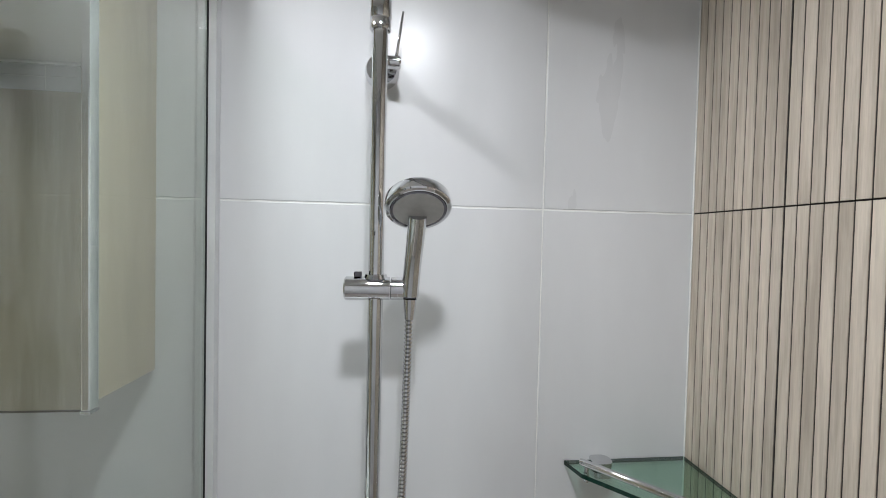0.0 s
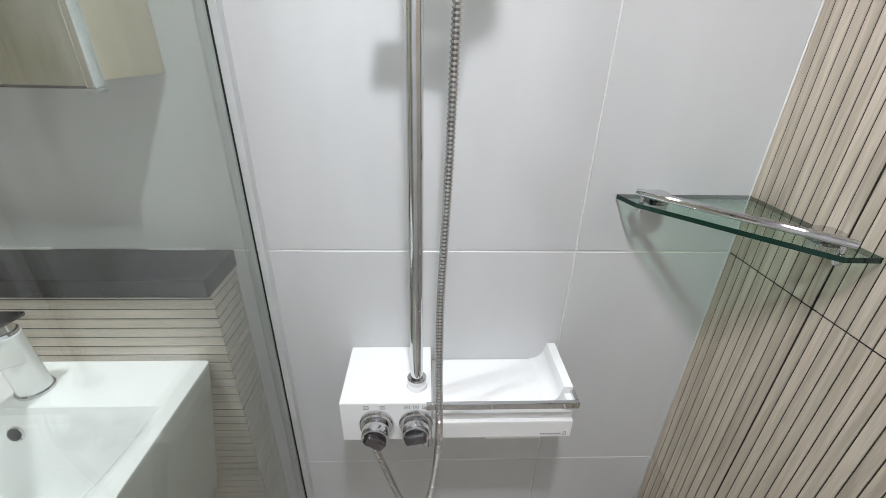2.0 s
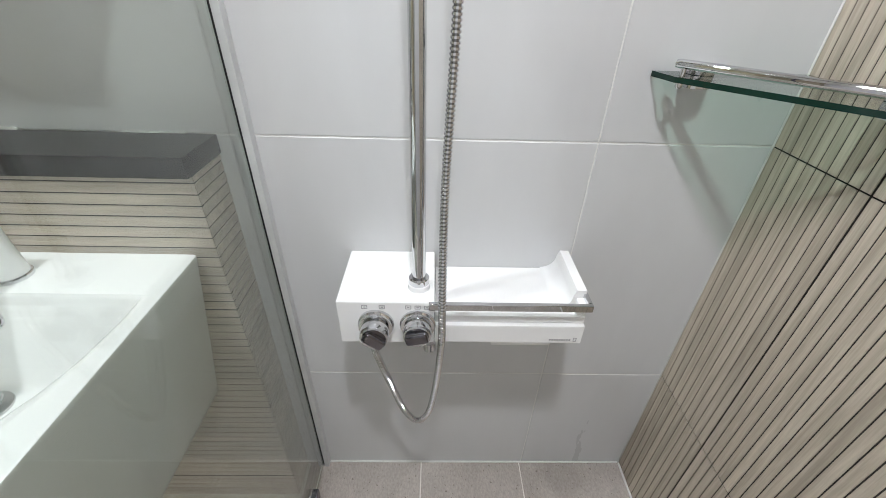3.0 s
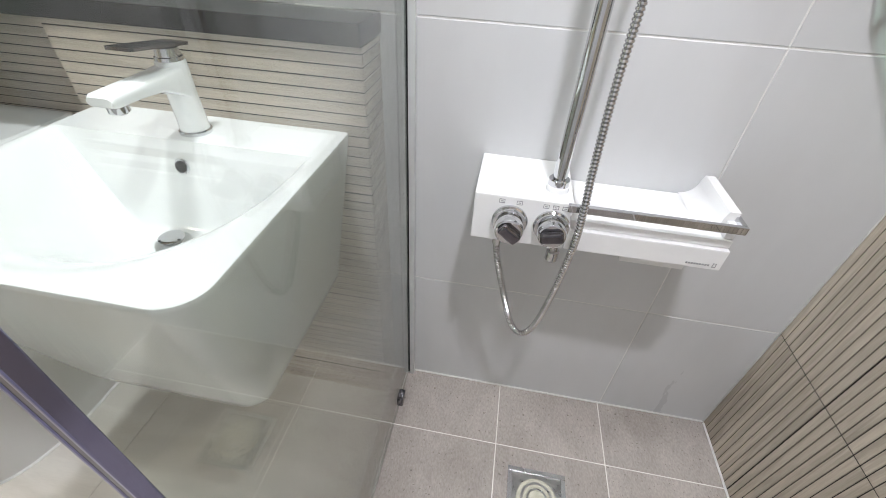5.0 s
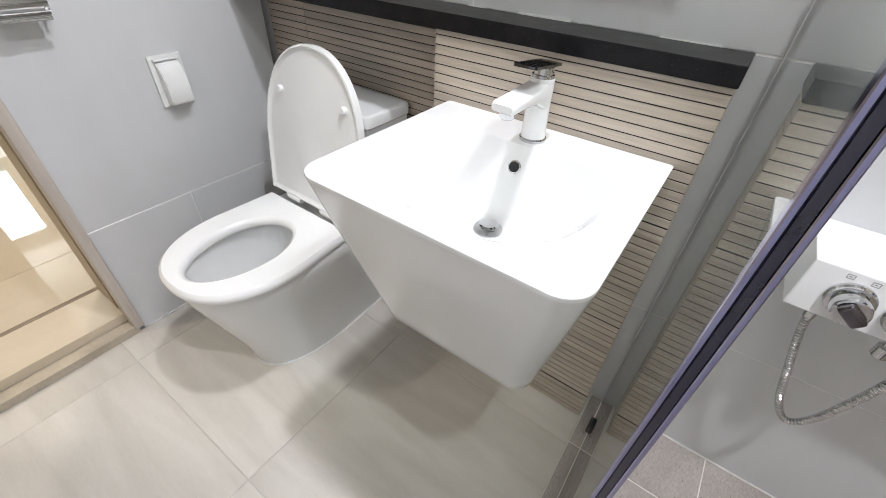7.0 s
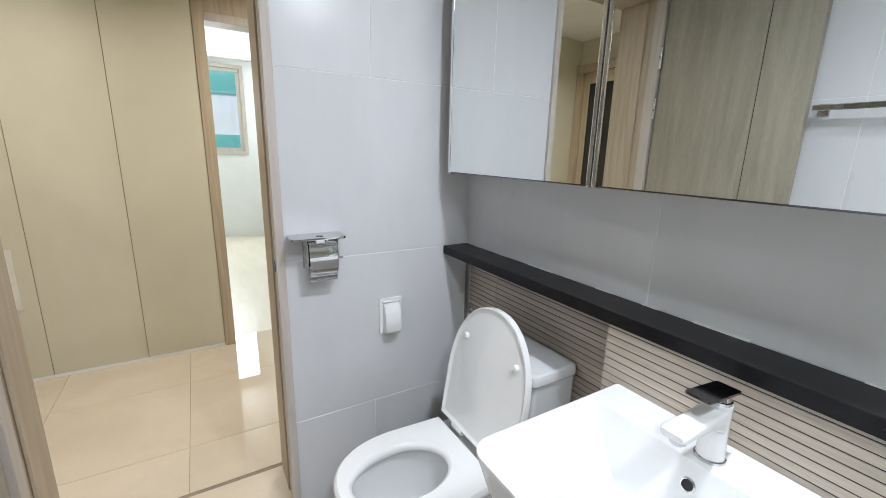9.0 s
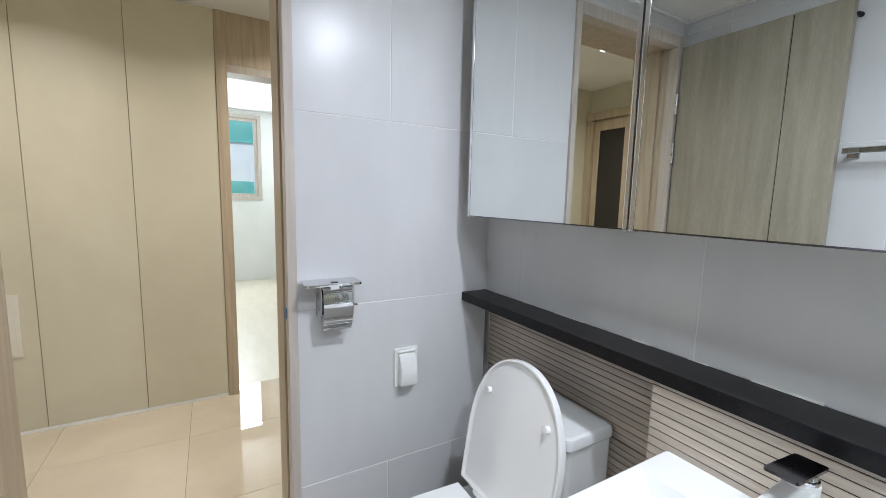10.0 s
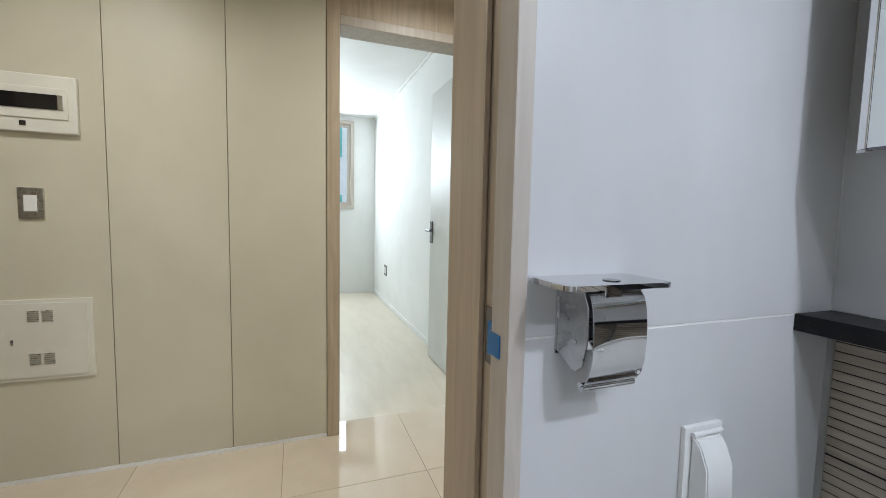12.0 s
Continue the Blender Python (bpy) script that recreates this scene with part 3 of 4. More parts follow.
def shower_column():
    s = thing("shower_column", -0.53, -0.08, 0.684, "chrome shower column with white shelf mixer and hand shower", "shower")
    BXL, BXM, BXR, BY = -0.75, -0.582, -0.312, -0.155
    body = part("mixer_body", box(BXL, BXM, BY, 0.0, 0.682, 0.779, 0.0035, 3), WHITE_GLOSS, s, "white lacquered mixer body")
    part("tray", box(BXM + 0.0005, BXR, BY, 0.0, 0.684, 0.727, 0.003), WHITE_GLOSS, s, "white shelf tray")
    part("tray_step", box(BXM + 0.001, BXR - 0.001, BY + 0.007, -0.001, 0.7275, 0.744, 0.003), WHITE_GLOSS, s)
    # raised end with a rounded inner corner
    prof = [(BXR - 0.002, 0.745), (BXR - 0.002, 0.787), (BXR - 0.019, 0.787)]
    for k in range(9):
        a = radians(90 * k / 8)
        prof.append((BXR - 0.023 - 0.03 * (1 - math.cos(a)) , 0.7755 - 0.03 * math.sin(a)))
    part("end_wall", loft([[(x, -0.128 + 0.0, z) for x, z in prof], [(x, -0.001, z) for x, z in prof]]), WHITE_GLOSS, s)
    part("end_wall", box(BXR - 0.018, BXR - 0.002, BY + 0.01, -0.1285, 0.745, 0.772, 0.003), WHITE_GLOSS, s)
    bm = box(BXM - 0.01, BXR + 0.002, BY - 0.006, BY + 0.002, 0.766, 0.780, 0.0015)
    box(BXR - 0.006, BXR + 0.002, BY + 0.002, BY + 0.05, 0.766, 0.780, 0.0015, bm=bm)
    part("guard_rail", bm, CHROME, s, "chrome guard rail")
    part("hanger_lip", box(-0.475, -0.365, BY + 0.01, BY + 0.016, 0.668, 0.685, 0.001), WHITE_PLASTIC, s)
    for x, reach, turn in ((-0.684, 0.050, 38), (-0.611, 0.044, -12)):
        knob = part("knob", rod((x, BY, 0.730), (x, BY - reach, 0.730), ((0, 0.0315), (0.10, 0.0315), (0.17, 0.029), (0.24, 0.029), (0.26, 0.0225), (0.34, 0.0225), (0.38, 0.0245), (0.62, 0.0250), (0.74, 0.0235), (0.76, 0.021)), 40), CHROME, s, "chrome mixer knob")
        bm = box(x - 0.0195, x + 0.0195, BY - reach, BY - reach * 0.74, 0.730 - 0.009, 0.730 + 0.012, 0.0055, 3)
        bmesh.ops.rotate(bm, verts=bm.verts, cent=(x, BY, 0.730), matrix=Matrix.Rotation(radians(turn), 3, "Y"))
        # chrome grip; its dark colour stands in for a black reflection
        part("grip", bm, DARK_CHROME, knob, "chrome finger grip with a dark reflection put into its colour")
        part("dial_mark", box(x - 0.0012, x + 0.0012, BY - 0.0062, BY - 0.0034, 0.7555, 0.7605), DARK_CHROME, knob)
    for x in (-0.702, -0.672, -0.627, -0.611, -0.595):
        bm = bmesh.new()
        for a0, a1, b0, b1 in ((-0.005, 0.005, 0.0, 0.001), (-0.005, 0.005, 0.007, 0.008), (-0.005, -0.004, 0.001, 0.007), (0.004, 0.005, 0.001, 0.007), (-0.002, 0.002, 0.0032, 0.0045)):
            box(x + a0, x + a1, BY - 0.0006, BY + 0.001, 0.764 + b0, 0.764 + b1, bm=bm)
        part("symbol", bm, INK, body, "grey printed symbol")
    bm = bmesh.new()
    for k in range(9):
        box(-0.372 + 0.0045 * k, -0.369 + 0.0045 * k, BY - 0.0006, BY + 0.001, 0.692, 0.6955, bm=bm)
    for a0, a1, b0, b1 in ((0, 0.006, 0, 0.001), (0, 0.006, 0.008, 0.009), (0, 0.001, 0.001, 0.008), (0.005, 0.006, 0.001, 0.008)):
        box(-0.328 + a0, -0.328 + a1, BY - 0.0006, BY + 0.001, 0.690 + b0, 0.690 + b1, bm=bm)
    part("brand_mark", bm, INK, body, "small grey print")
    part("nozzle", rod((-0.590, -0.120, 0.684), (-0.590, -0.120, 0.628), ((0, 0.012), (0.3, 0.012), (0.34, 0.009), (0.55, 0.009), (0.6, 0.0125), (0.95, 0.0125), (1, 0.010)), 20), CHROME, s)
    part("hose_union", rod((-0.700, -0.125, 0.684), (-0.700, -0.125, 0.655), ((0, 0.011), (0.5, 0.011), (0.55, 0.0095), (1, 0.009)), 20), CHROME, s)
    PX, PY = -0.610, -0.112
    part("base_ring", rod((PX, PY, 0.779), (PX, PY, 0.790), ((0, 0.0195), (0.85, 0.0195), (1, 0.0182)), 28), WHITE_GLOSS, s, "white base ring")
    part("base_collar", rod((PX, PY, 0.7902), (PX, PY, 0.803), ((0, 0.0180), (0.8, 0.0180), (1, 0.0155)), 28), CHROME, s)
    part("pole", rod((PX, PY, 0.80), (PX, PY, 1.90), ((0, 0.0118), (1, 0.0118)), 28), CHROME, s)
    part("sleeve", rod((PX, PY, 1.865), (PX, PY, 1.915), ((0, 0.0145), (0.05, 0.0165), (0.3, 0.0165), (0.34, 0.0155), (0.38, 0.0165), (0.92, 0.0165), (1, 0.013)), 28), CHROME, s)
    part("riser", rod((PX, PY, 1.912), (PX, PY, 2.14), ((0, 0.0108), (1, 0.0108)), 24), CHROME, s)
    # overhead shower on a bent arm
    RX, RY = -0.335, -0.315
    part("arm", tube([(PX, PY, 2.14), (PX + 0.006, PY - 0.004, 2.178), (PX + 0.035, PY - 0.026, 2.20), (PX + 0.12, PY - 0.09, 2.206), (RX - 0.035, RY + 0.026, 2.202), (RX - 0.006, RY + 0.004, 2.185), (RX, RY, 2.158)], 0.0105, 20), CHROME, s)
    rain = part("overhead_shower", rod((RX, RY, 2.158), (RX, RY, 2.124), ((0, 0.014), (0.3, 0.018), (0.36, 0.035), (0.62, 0.108), (0.9, 0.115), (1, 0.112)), 48), CHROME, s, "round chrome overhead shower")
    part("spray_face", rod((RX, RY, 2.1238), (RX, RY, 2.122), ((0, 0.104), (1, 0.102)), 44), GREY_FACE, rain, "grey spray face")
    bracket = part("wall_bracket", rod((PX - 0.002, 0.0, 1.845), (PX - 0.002, -0.022, 1.845), ((0, 0.030), (0.5, 0.030), (1, 0.026)), 32), CHROME, s)
    part("stem", rod((PX, -0.02, 1.845), (PX, PY + 0.01, 1.845), ((0, 0.011), (1, 0.011)), 18), CHROME, bracket)
    part("lever", rod((PX + 0.022, -0.055, 1.838), (PX + 0.034, -0.06, 1.925), ((0, 0.0028), (1, 0.002)), 10), CHROME, bracket)
    part("lever_hub", rod((PX + 0.005, -0.055, 1.843), (PX + 0.032, -0.055, 1.843), ((0, 0.011), (0.9, 0.011), (1, 0.008)), 18), CHROME, bracket)
    # slider and hand shower
    slider = part("slider", rod((-0.657, PY - 0.002, 1.471), (-0.588, PY - 0.002, 1.471), ((0, 0.016), (0.03, 0.0182), (0.97, 0.0182), (1, 0.0178)), 32), CHROME, s, "chrome height slider")
    part("holder", rod((-0.587, PY - 0.002, 1.471), (-0.545, PY - 0.002, 1.470), ((0, 0.0165), (0.03, 0.0178), (0.95, 0.0178), (1, 0.016)), 32), CHROME, slider)
    part("button", box(-0.643, -0.631, PY - 0.009, PY + 0.003, 1.489, 1.497, 0.002), DARK_CHROME, slider)
    part("collar", rod((PX, PY, 1.486), (PX, PY, 1.493), ((0, 0.019), (1, 0.0165)), 28), CHROME, slider)
    HC = Vector((-0.549, -0.172, 1.594))
    hd = Vector((0.03, -0.58, -0.81)).normalized()
    hand = part("hand_shower", rod(HC - hd * 0.024, HC + hd * 0.006, ((0, 0.024), (0.10, 0.034), (0.25, 0.0435), (0.40, 0.0465), (0.9, 0.0472), (0.97, 0.0455), (1, 0.042)), 44), CHROME, s, "round chrome hand shower")
    part("spray_face", rod(HC + hd * 0.0062, HC + hd * 0.0072, ((0, 0.0365), (0.7, 0.036), (1, 0.034)), 40), GREY_FACE, hand, "grey spray face")
    part("rim_groove", rod(HC + hd * 0.0061, HC + hd * 0.0066, ((0, 0.0405), (1, 0.0395)), 40), DARK_CHROME, hand)
    part("handle", tube([HC - hd * 0.010 + Vector((0, 0.0, -0.02)), (-0.5515, -0.146, 1.545), (-0.5545, -0.130, 1.505), (-0.557, -0.122, 1.462)], 0.0135, 20), CHROME, hand)
    part("cone", rod((-0.557, -0.124, 1.456), (-0.5575, -0.124, 1.425), ((0, 0.0105), (0.6, 0.009), (1, 0.0075)), 20), CHROME, hand)
    hose = [(-0.5575, -0.124, 1.43), (-0.562, -0.122, 1.2), (-0.569, -0.130, 1.0), (-0.570, -0.150, 0.86), (-0.569, -0.172, 0.77), (-0.569, -0.174, 0.70), (-0.577, -0.156, 0.56),
            (-0.591, -0.142, 0.455), (-0.615, -0.136, 0.416), (-0.643, -0.132, 0.448), (-0.669, -0.129, 0.53), (-0.694, -0.126, 0.62), (-0.700, -0.125, 0.66)]
    part("hose", tube(hose, 0.0060, 12, ribs=0.0012, pitch=0.0062), CHROME, s, "ribbed chrome hose")


shower_column()


def corner_shelf():
    s = thing("corner_shelf", -0.1, -0.1, 1.119, "green glass corner shelf with a chrome rail", "shelf")
    outline = [(-0.002, -0.002), (-0.002, -0.247), (-0.052, -0.246), (-0.236, -0.048), (-0.250, -0.002)]
    bm = loft([[(x, y, 1.119) for x, y in outline], [(x, y, 1.127) for x, y in outline]])
    for f in bm.faces:
        f.material_index = 0 if len(f.verts) > 4 else 1
    pane = part("glass", bm, [SHELF_GLASS, GLASS_EDGE], s, "green tinted glass", smooth=None)
    a, b = Vector((-0.226, -0.046, 1.144)), Vector((-0.050, -0.236, 1.144))
    d = (b - a).normalized()
    part("rail", rod(a - d * 0.012, b + d * 0.012, ((0, 0.0055), (0.02, 0.0065), (0.98, 0.0065), (1, 0.0055)), 24), CHROME, s, "chrome guard rail")
    for p in (a, b):
        part("post", rod(p - Vector((0, 0, 0.024)), p, ((0, 0.0055), (0.25, 0.0055), (0.3, 0.004), (1, 0.004)), 14), CHROME, s)
        part("screw", rod(p - Vector((0, 0, 0.033)), p - Vector((0, 0, 0.0252)), ((0, 0.004), (0.3, 0.0055), (1, 0.0055)), 14), CHROME, s)
    for x0, x1, y0, y1 in ((-0.205, -0.165, -0.036, -0.001), (-0.036, -0.001, -0.200, -0.160)):
        bm = loft([rounded(x0, x1, y0, y1, 0.014, z) for z in (1.108, 1.1185)])
        loft([rounded(x0, x1, y0, y1, 0.014, z) for z in (1.1275, 1.136)], bm=bm)
        part("clamp", bm, CHROME, s, "chrome wall clamp")


corner_shelf()


def floor_drain():
    d = thing("floor_drain", -0.5, -0.318, 0, "steel floor drain with a cream trap cap", "drain")
    x0, x1, y0, y1 = -0.575, -0.425, -0.393, -0.243
    bm = bmesh.new()
    for a0, a1, b0, b1 in ((x0, x1, y0, y0 + 0.012), (x0, x1, y1 - 0.012, y1), (x0, x0 + 0.012, y0 + 0.012, y1 - 0.012), (x1 - 0.012, x1, y0 + 0.012, y1 - 0.012)):
        box(a0, a1, b0, b1, 0.0, 0.005, 0.001, bm=bm)
    part("frame", bm, ALU, d)
    part("pan", box(x0 + 0.012, x1 - 0.012, y0 + 0.012, y1 - 0.012, 0.0002, 0.002), BRUSHED, d)
    cap = part("cap", rod((-0.5, -0.318, 0.002), (-0.5, -0.318, 0.009), ((0, 0.052), (0.7, 0.052), (1, 0.048)), 36), BEIGE_PLASTIC, d, "cream plastic trap cap")
    part("groove", rod((-0.5, -0.318, 0.0091), (-0.5, -0.318, 0.0094), ((0, 0.042), (1, 0.0418)), 36), BRUSHED, cap)
    part("ring", rod((-0.5, -0.318, 0.0095), (-0.5, -0.318, 0.0112), ((0, 0.036), (0.6, 0.036), (1, 0.034)), 34), BEIGE_PLASTIC, cap)
    part("groove", rod((-0.5, -0.318, 0.0113), (-0.5, -0.318, 0.0116), ((0, 0.027), (1, 0.0268)), 30), BRUSHED, cap)
    part("ring", rod((-0.5, -0.318, 0.0117), (-0.5, -0.318, 0.0135), ((0, 0.022), (0.6, 0.022), (1, 0.019)), 30), BEIGE_PLASTIC, cap)


floor_drain()

# ---- the ledge, cabinet, basin and toilet ----
LX, LY = -0.955, -0.098
ledge = solid("ledge", box(NICHE_X + 0.008, LX - 0.008, LY + 0.008, 0.0, 0.0, 0.977), DARK_GROUT, "boxed-out ledge faced with wood-look slatted tiles", "ledge", "structure")
solid("ledge_top", box(XL, LX + 0.003, -0.113, 0.0, 0.978, 1.011, 0.002), BLACK_STONE, "black granite slab on the tiled ledge", "ledge top", "structure")
rng = random.Random(4)
bm = bmesh.new()
x = -2.25
while x < -1.0:
    w = rng.uniform(0.03, 0.12)
    box(x, min(x + w, -0.97), -0.004, -0.0005, 1.011, 1.0112 + rng.uniform(0.001, 0.004), bm=bm)
    x += w + rng.uniform(0.05, 0.2)
solid("silicone_bead", bm, GROUT, "ragged white silicone behind the ledge", "sealant", "structure")


def mirror_cabinet():
    c = thing("mirror_cabinet", -1.6, -0.08, 1.306, "beige wall cabinet with two mirror doors", "cabinet")
    x0, x1, z0, z1 = -2.215, -0.992, 1.312, 2.12
    part("body", box(x0, x1, -0.138, 0.0, z0, z1, 0.002), CARCASS, c, "beige board carcass")
    for a, b in ((x0 - 0.004, -1.588), (-1.584, x1 + 0.004)):
        door = part("door", box(a + 0.012, b - 0.012, -0.155, -0.139, z0 - 0.005, z1), MIRROR, c, "mirror door")
        for e0, e1 in ((a, a + 0.0115), (b - 0.0115, b)):
            bm = box(e0, e1, -0.157, -0.139, z0 - 0.007, z1, 0.002)
            part("edge_strip", bm, BRIGHT_ALU, door, "bright aluminium edge strip")
            part("end_cap", box(e0 - 0.0006, e1 + 0.0006, -0.1575, -0.1385, z0 - 0.012, z0 - 0.0075, 0.001), ALU, door)
        part("bottom_strip", box(a + 0.012, b - 0.012, -0.1545, -0.1395, z0 - 0.0085, z0 - 0.0052, 0.0005), DARK_CHROME, door)
    for x in (-2.15, -1.62, -1.5):
        part("hinge", box(x, x + 0.045, -0.137, -0.09, z0 - 0.006, z0 - 0.0004, 0.001), BRUSHED, c)


mirror_cabinet()


def basin():
    b = thing("washbasin", -1.245, -0.1, 0.47, "white ceramic half-pedestal washbasin fixed to the slatted ledge", "basin")
    X0, X1, Y0, Y1, ZT = -1.490, -0.990, -0.545, LY - 0.001, 0.832
    n = 8

    def ring(f, z, r):
        """f: 0 at the rim, 1 at the foot."""
        return rounded(X0 + 0.092 * f, X1 - 0.062 * f, Y0 + 0.095 * f, Y1, (0.006, r), z, n)

    outer = [ring(1.25, 0.462, 0.03), ring(1.06, 0.465, 0.036), ring(0.985, 0.476, 0.04), ring(0.92, 0.50, 0.042), ring(0.60, 0.61, 0.044), ring(0.29, 0.72, 0.046),
             ring(0.10, 0.79, 0.047), ring(0.015, 0.822, 0.047), ring(0.0, 0.828, 0.047), ring(0.012, 0.8315, 0.046), ring(0.035, ZT, 0.045)]
    bm = loft(outer, cap1=False)
    # basin hollow: back edge crisp, front sweeping up gently
    cx, cy = -1.245, -0.300

    def ease(v):
        v = min(max(v, 0.0), 1.0)
        return v * v * (3 - 2 * v)

    YB = -0.205

    def depth(x, y):
        back = max(YB - y, 0.0) * 2.7
        r = (abs((x - cx) / 0.240) ** 2.6 + abs((YB - y) / 0.330) ** 2.6) ** (1 / 2.6)
        t = min(max((1 - r) / 0.60, 0), 1)
        front = 0.1478 * (0.12 * t + 0.88 * ease(t))
        h = max(0.022 - abs(back - front), 0) / 0.022
        return max(min(back, front, 0.1478) - h * h * 0.0045, 0.0)

    def corner(q):
        c, s = math.cos(q), math.sin(q)
        return cx + 0.240 * math.copysign(abs(c) ** (2 / 3), c), YB + 0.330 * math.copysign(abs(s) ** (2 / 3), s)

    rim = []
    for k in range(9):
        q = radians(-86 + 84 * k / 8)
        rim.append(corner(q))
    rim += [(cx + 0.236 - 0.220 * k / 8, YB) for k in range(9)]
    rim += [(cx - 0.016 - 0.220 * k / 8, YB) for k in range(9)]
    for k in range(9):
        q = radians(182 + 84 * k / 8)
        rim.append(corner(q))

    def hollow(s):
        pts = [(cx + (x - cx) * (1 - s), cy + (y - cy) * (1 - s)) for x, y in rim]
        return [Vector((x, y, ZT - depth(x, y))) for x, y in pts]

    inner = [hollow(s) for s in (0, 0.03, 0.06, 0.10, 0.14, 0.18, 0.22, 0.26, 0.31, 0.38, 0.46, 0.55, 0.65, 0.76, 0.88)]
    deck = outer[-1]
    loft([deck] + inner, cap0=False, cap1=True, bm=bm)
    bmesh.ops.remove_doubles(bm, verts=bm.verts, dist=0.0001)
    for f in bm.faces:
        f.smooth = min(v.co.z for v in f.verts) < ZT - 0.0008
    part("bowl", bm, CERAMIC, b, smooth=50)
    dr = part("drain", rod((cx, -0.298, ZT - 0.1478), (cx, -0.298, ZT - 0.137), ((0, 0.029), (0.35, 0.029), (0.4, 0.025), (0.42, 0.015), (0.9, 0.018), (1, 0.015)), 36), BRUSHED, b, "steel pop-up drain ring")
    part("plug", rod((cx, -0.298, ZT - 0.1368), (cx, -0.298, ZT - 0.132), ((0, 0.019), (0.6, 0.021), (0.85, 0.020), (1, 0.016)), 30), CHROME, dr, "bright chrome plug")
    of = part("overflow", rod((cx, -0.2155, 0.790), (cx, -0.2225, 0.7922), ((0, 0.0135), (0.8, 0.0135), (1, 0.0115)), 24), CHROME, b, "chrome overflow ring")
    part("hole", rod((cx, -0.2228, 0.7923), (cx, -0.2235, 0.7925), ((0, 0.0105), (1, 0.0104)), 24), RUBBER, of)


basin()


def faucet():
    f = thing("basin_faucet", -1.242, -0.170, 0.832, "white lever faucet with a dark chrome handle on the basin", "faucet")
    x, y = -1.242, -0.165
    part("base_ring", rod((x, y, 0.832), (x, y, 0.839), ((0, 0.0265), (0.7, 0.0265), (1, 0.0245)), 36), CHROME, f)
    rings = []
    for z, dy, r in ((0.839, 0, 0.0235), (0.86, -0.001, 0.0228), (0.90, -0.003, 0.0222), (0.935, -0.004, 0.0225), (0.948, -0.004, 0.0222), (0.950, -0.004, 0.0205)):
        rings.append([Vector((x + r * math.cos(6.28318 * k / 32), y + dy + r * math.sin(6.28318 * k / 32), z)) for k in range(32)])
    part("body", loft(rings), WHITE_GLOSS, f, "white faucet body")
    rings = []
    for yy, hw, z0, z1 in ((y - 0.010, 0.0215, 0.895, 0.944), (y - 0.030, 0.0215, 0.906, 0.943), (y - 0.055, 0.0215, 0.918, 0.942), (y - 0.10, 0.0215, 0.9215, 0.941), (y - 0.142, 0.0215, 0.922, 0.940), (y - 0.148, 0.019, 0.925, 0.937)):
        r = 0.006
        pts = []
        for cx, cz, a0 in ((hw - r, z0 + r, -90), (hw - r, z1 - r, 0), (-hw + r, z1 - r, 90), (-hw + r, z0 + r, 180)):
            for k in range(4):
                a = radians(a0 + 30 * k)
                pts.append(Vector((x + cx + r * math.cos(a), yy, cz + r * math.sin(a))))
        rings.append(pts)
    part("spout", loft(rings), WHITE_GLOSS, f, "white flat spout")
    part("aerator", rod((x, y - 0.125, 0.922), (x, y - 0.125, 0.909), ((0, 0.0135), (0.8, 0.0135), (1, 0.011)), 24), CHROME, f)
    part("cap", rod((x, y - 0.004, 0.950), (x, y - 0.004, 0.968), ((0, 0.0205), (0.3, 0.0205), (0.35, 0.018), (1, 0.017)), 28), CHROME, f)
    bm = loft([rounded(x - 0.0215, x + 0.0215, y - 0.090, y + 0.024, 0.006, z) for z in (0.0, 0.0045)])
    bmesh.ops.rotate(bm, verts=bm.verts, cent=(x, y, 0), matrix=Matrix.Rotation(radians(-7), 3, "X"))
    bmesh.ops.translate(bm, verts=bm.verts, vec=(0, 0, 0.970))
    part("lever", bm, DARK_CHROME, f, "dark polished flat lever")


faucet()


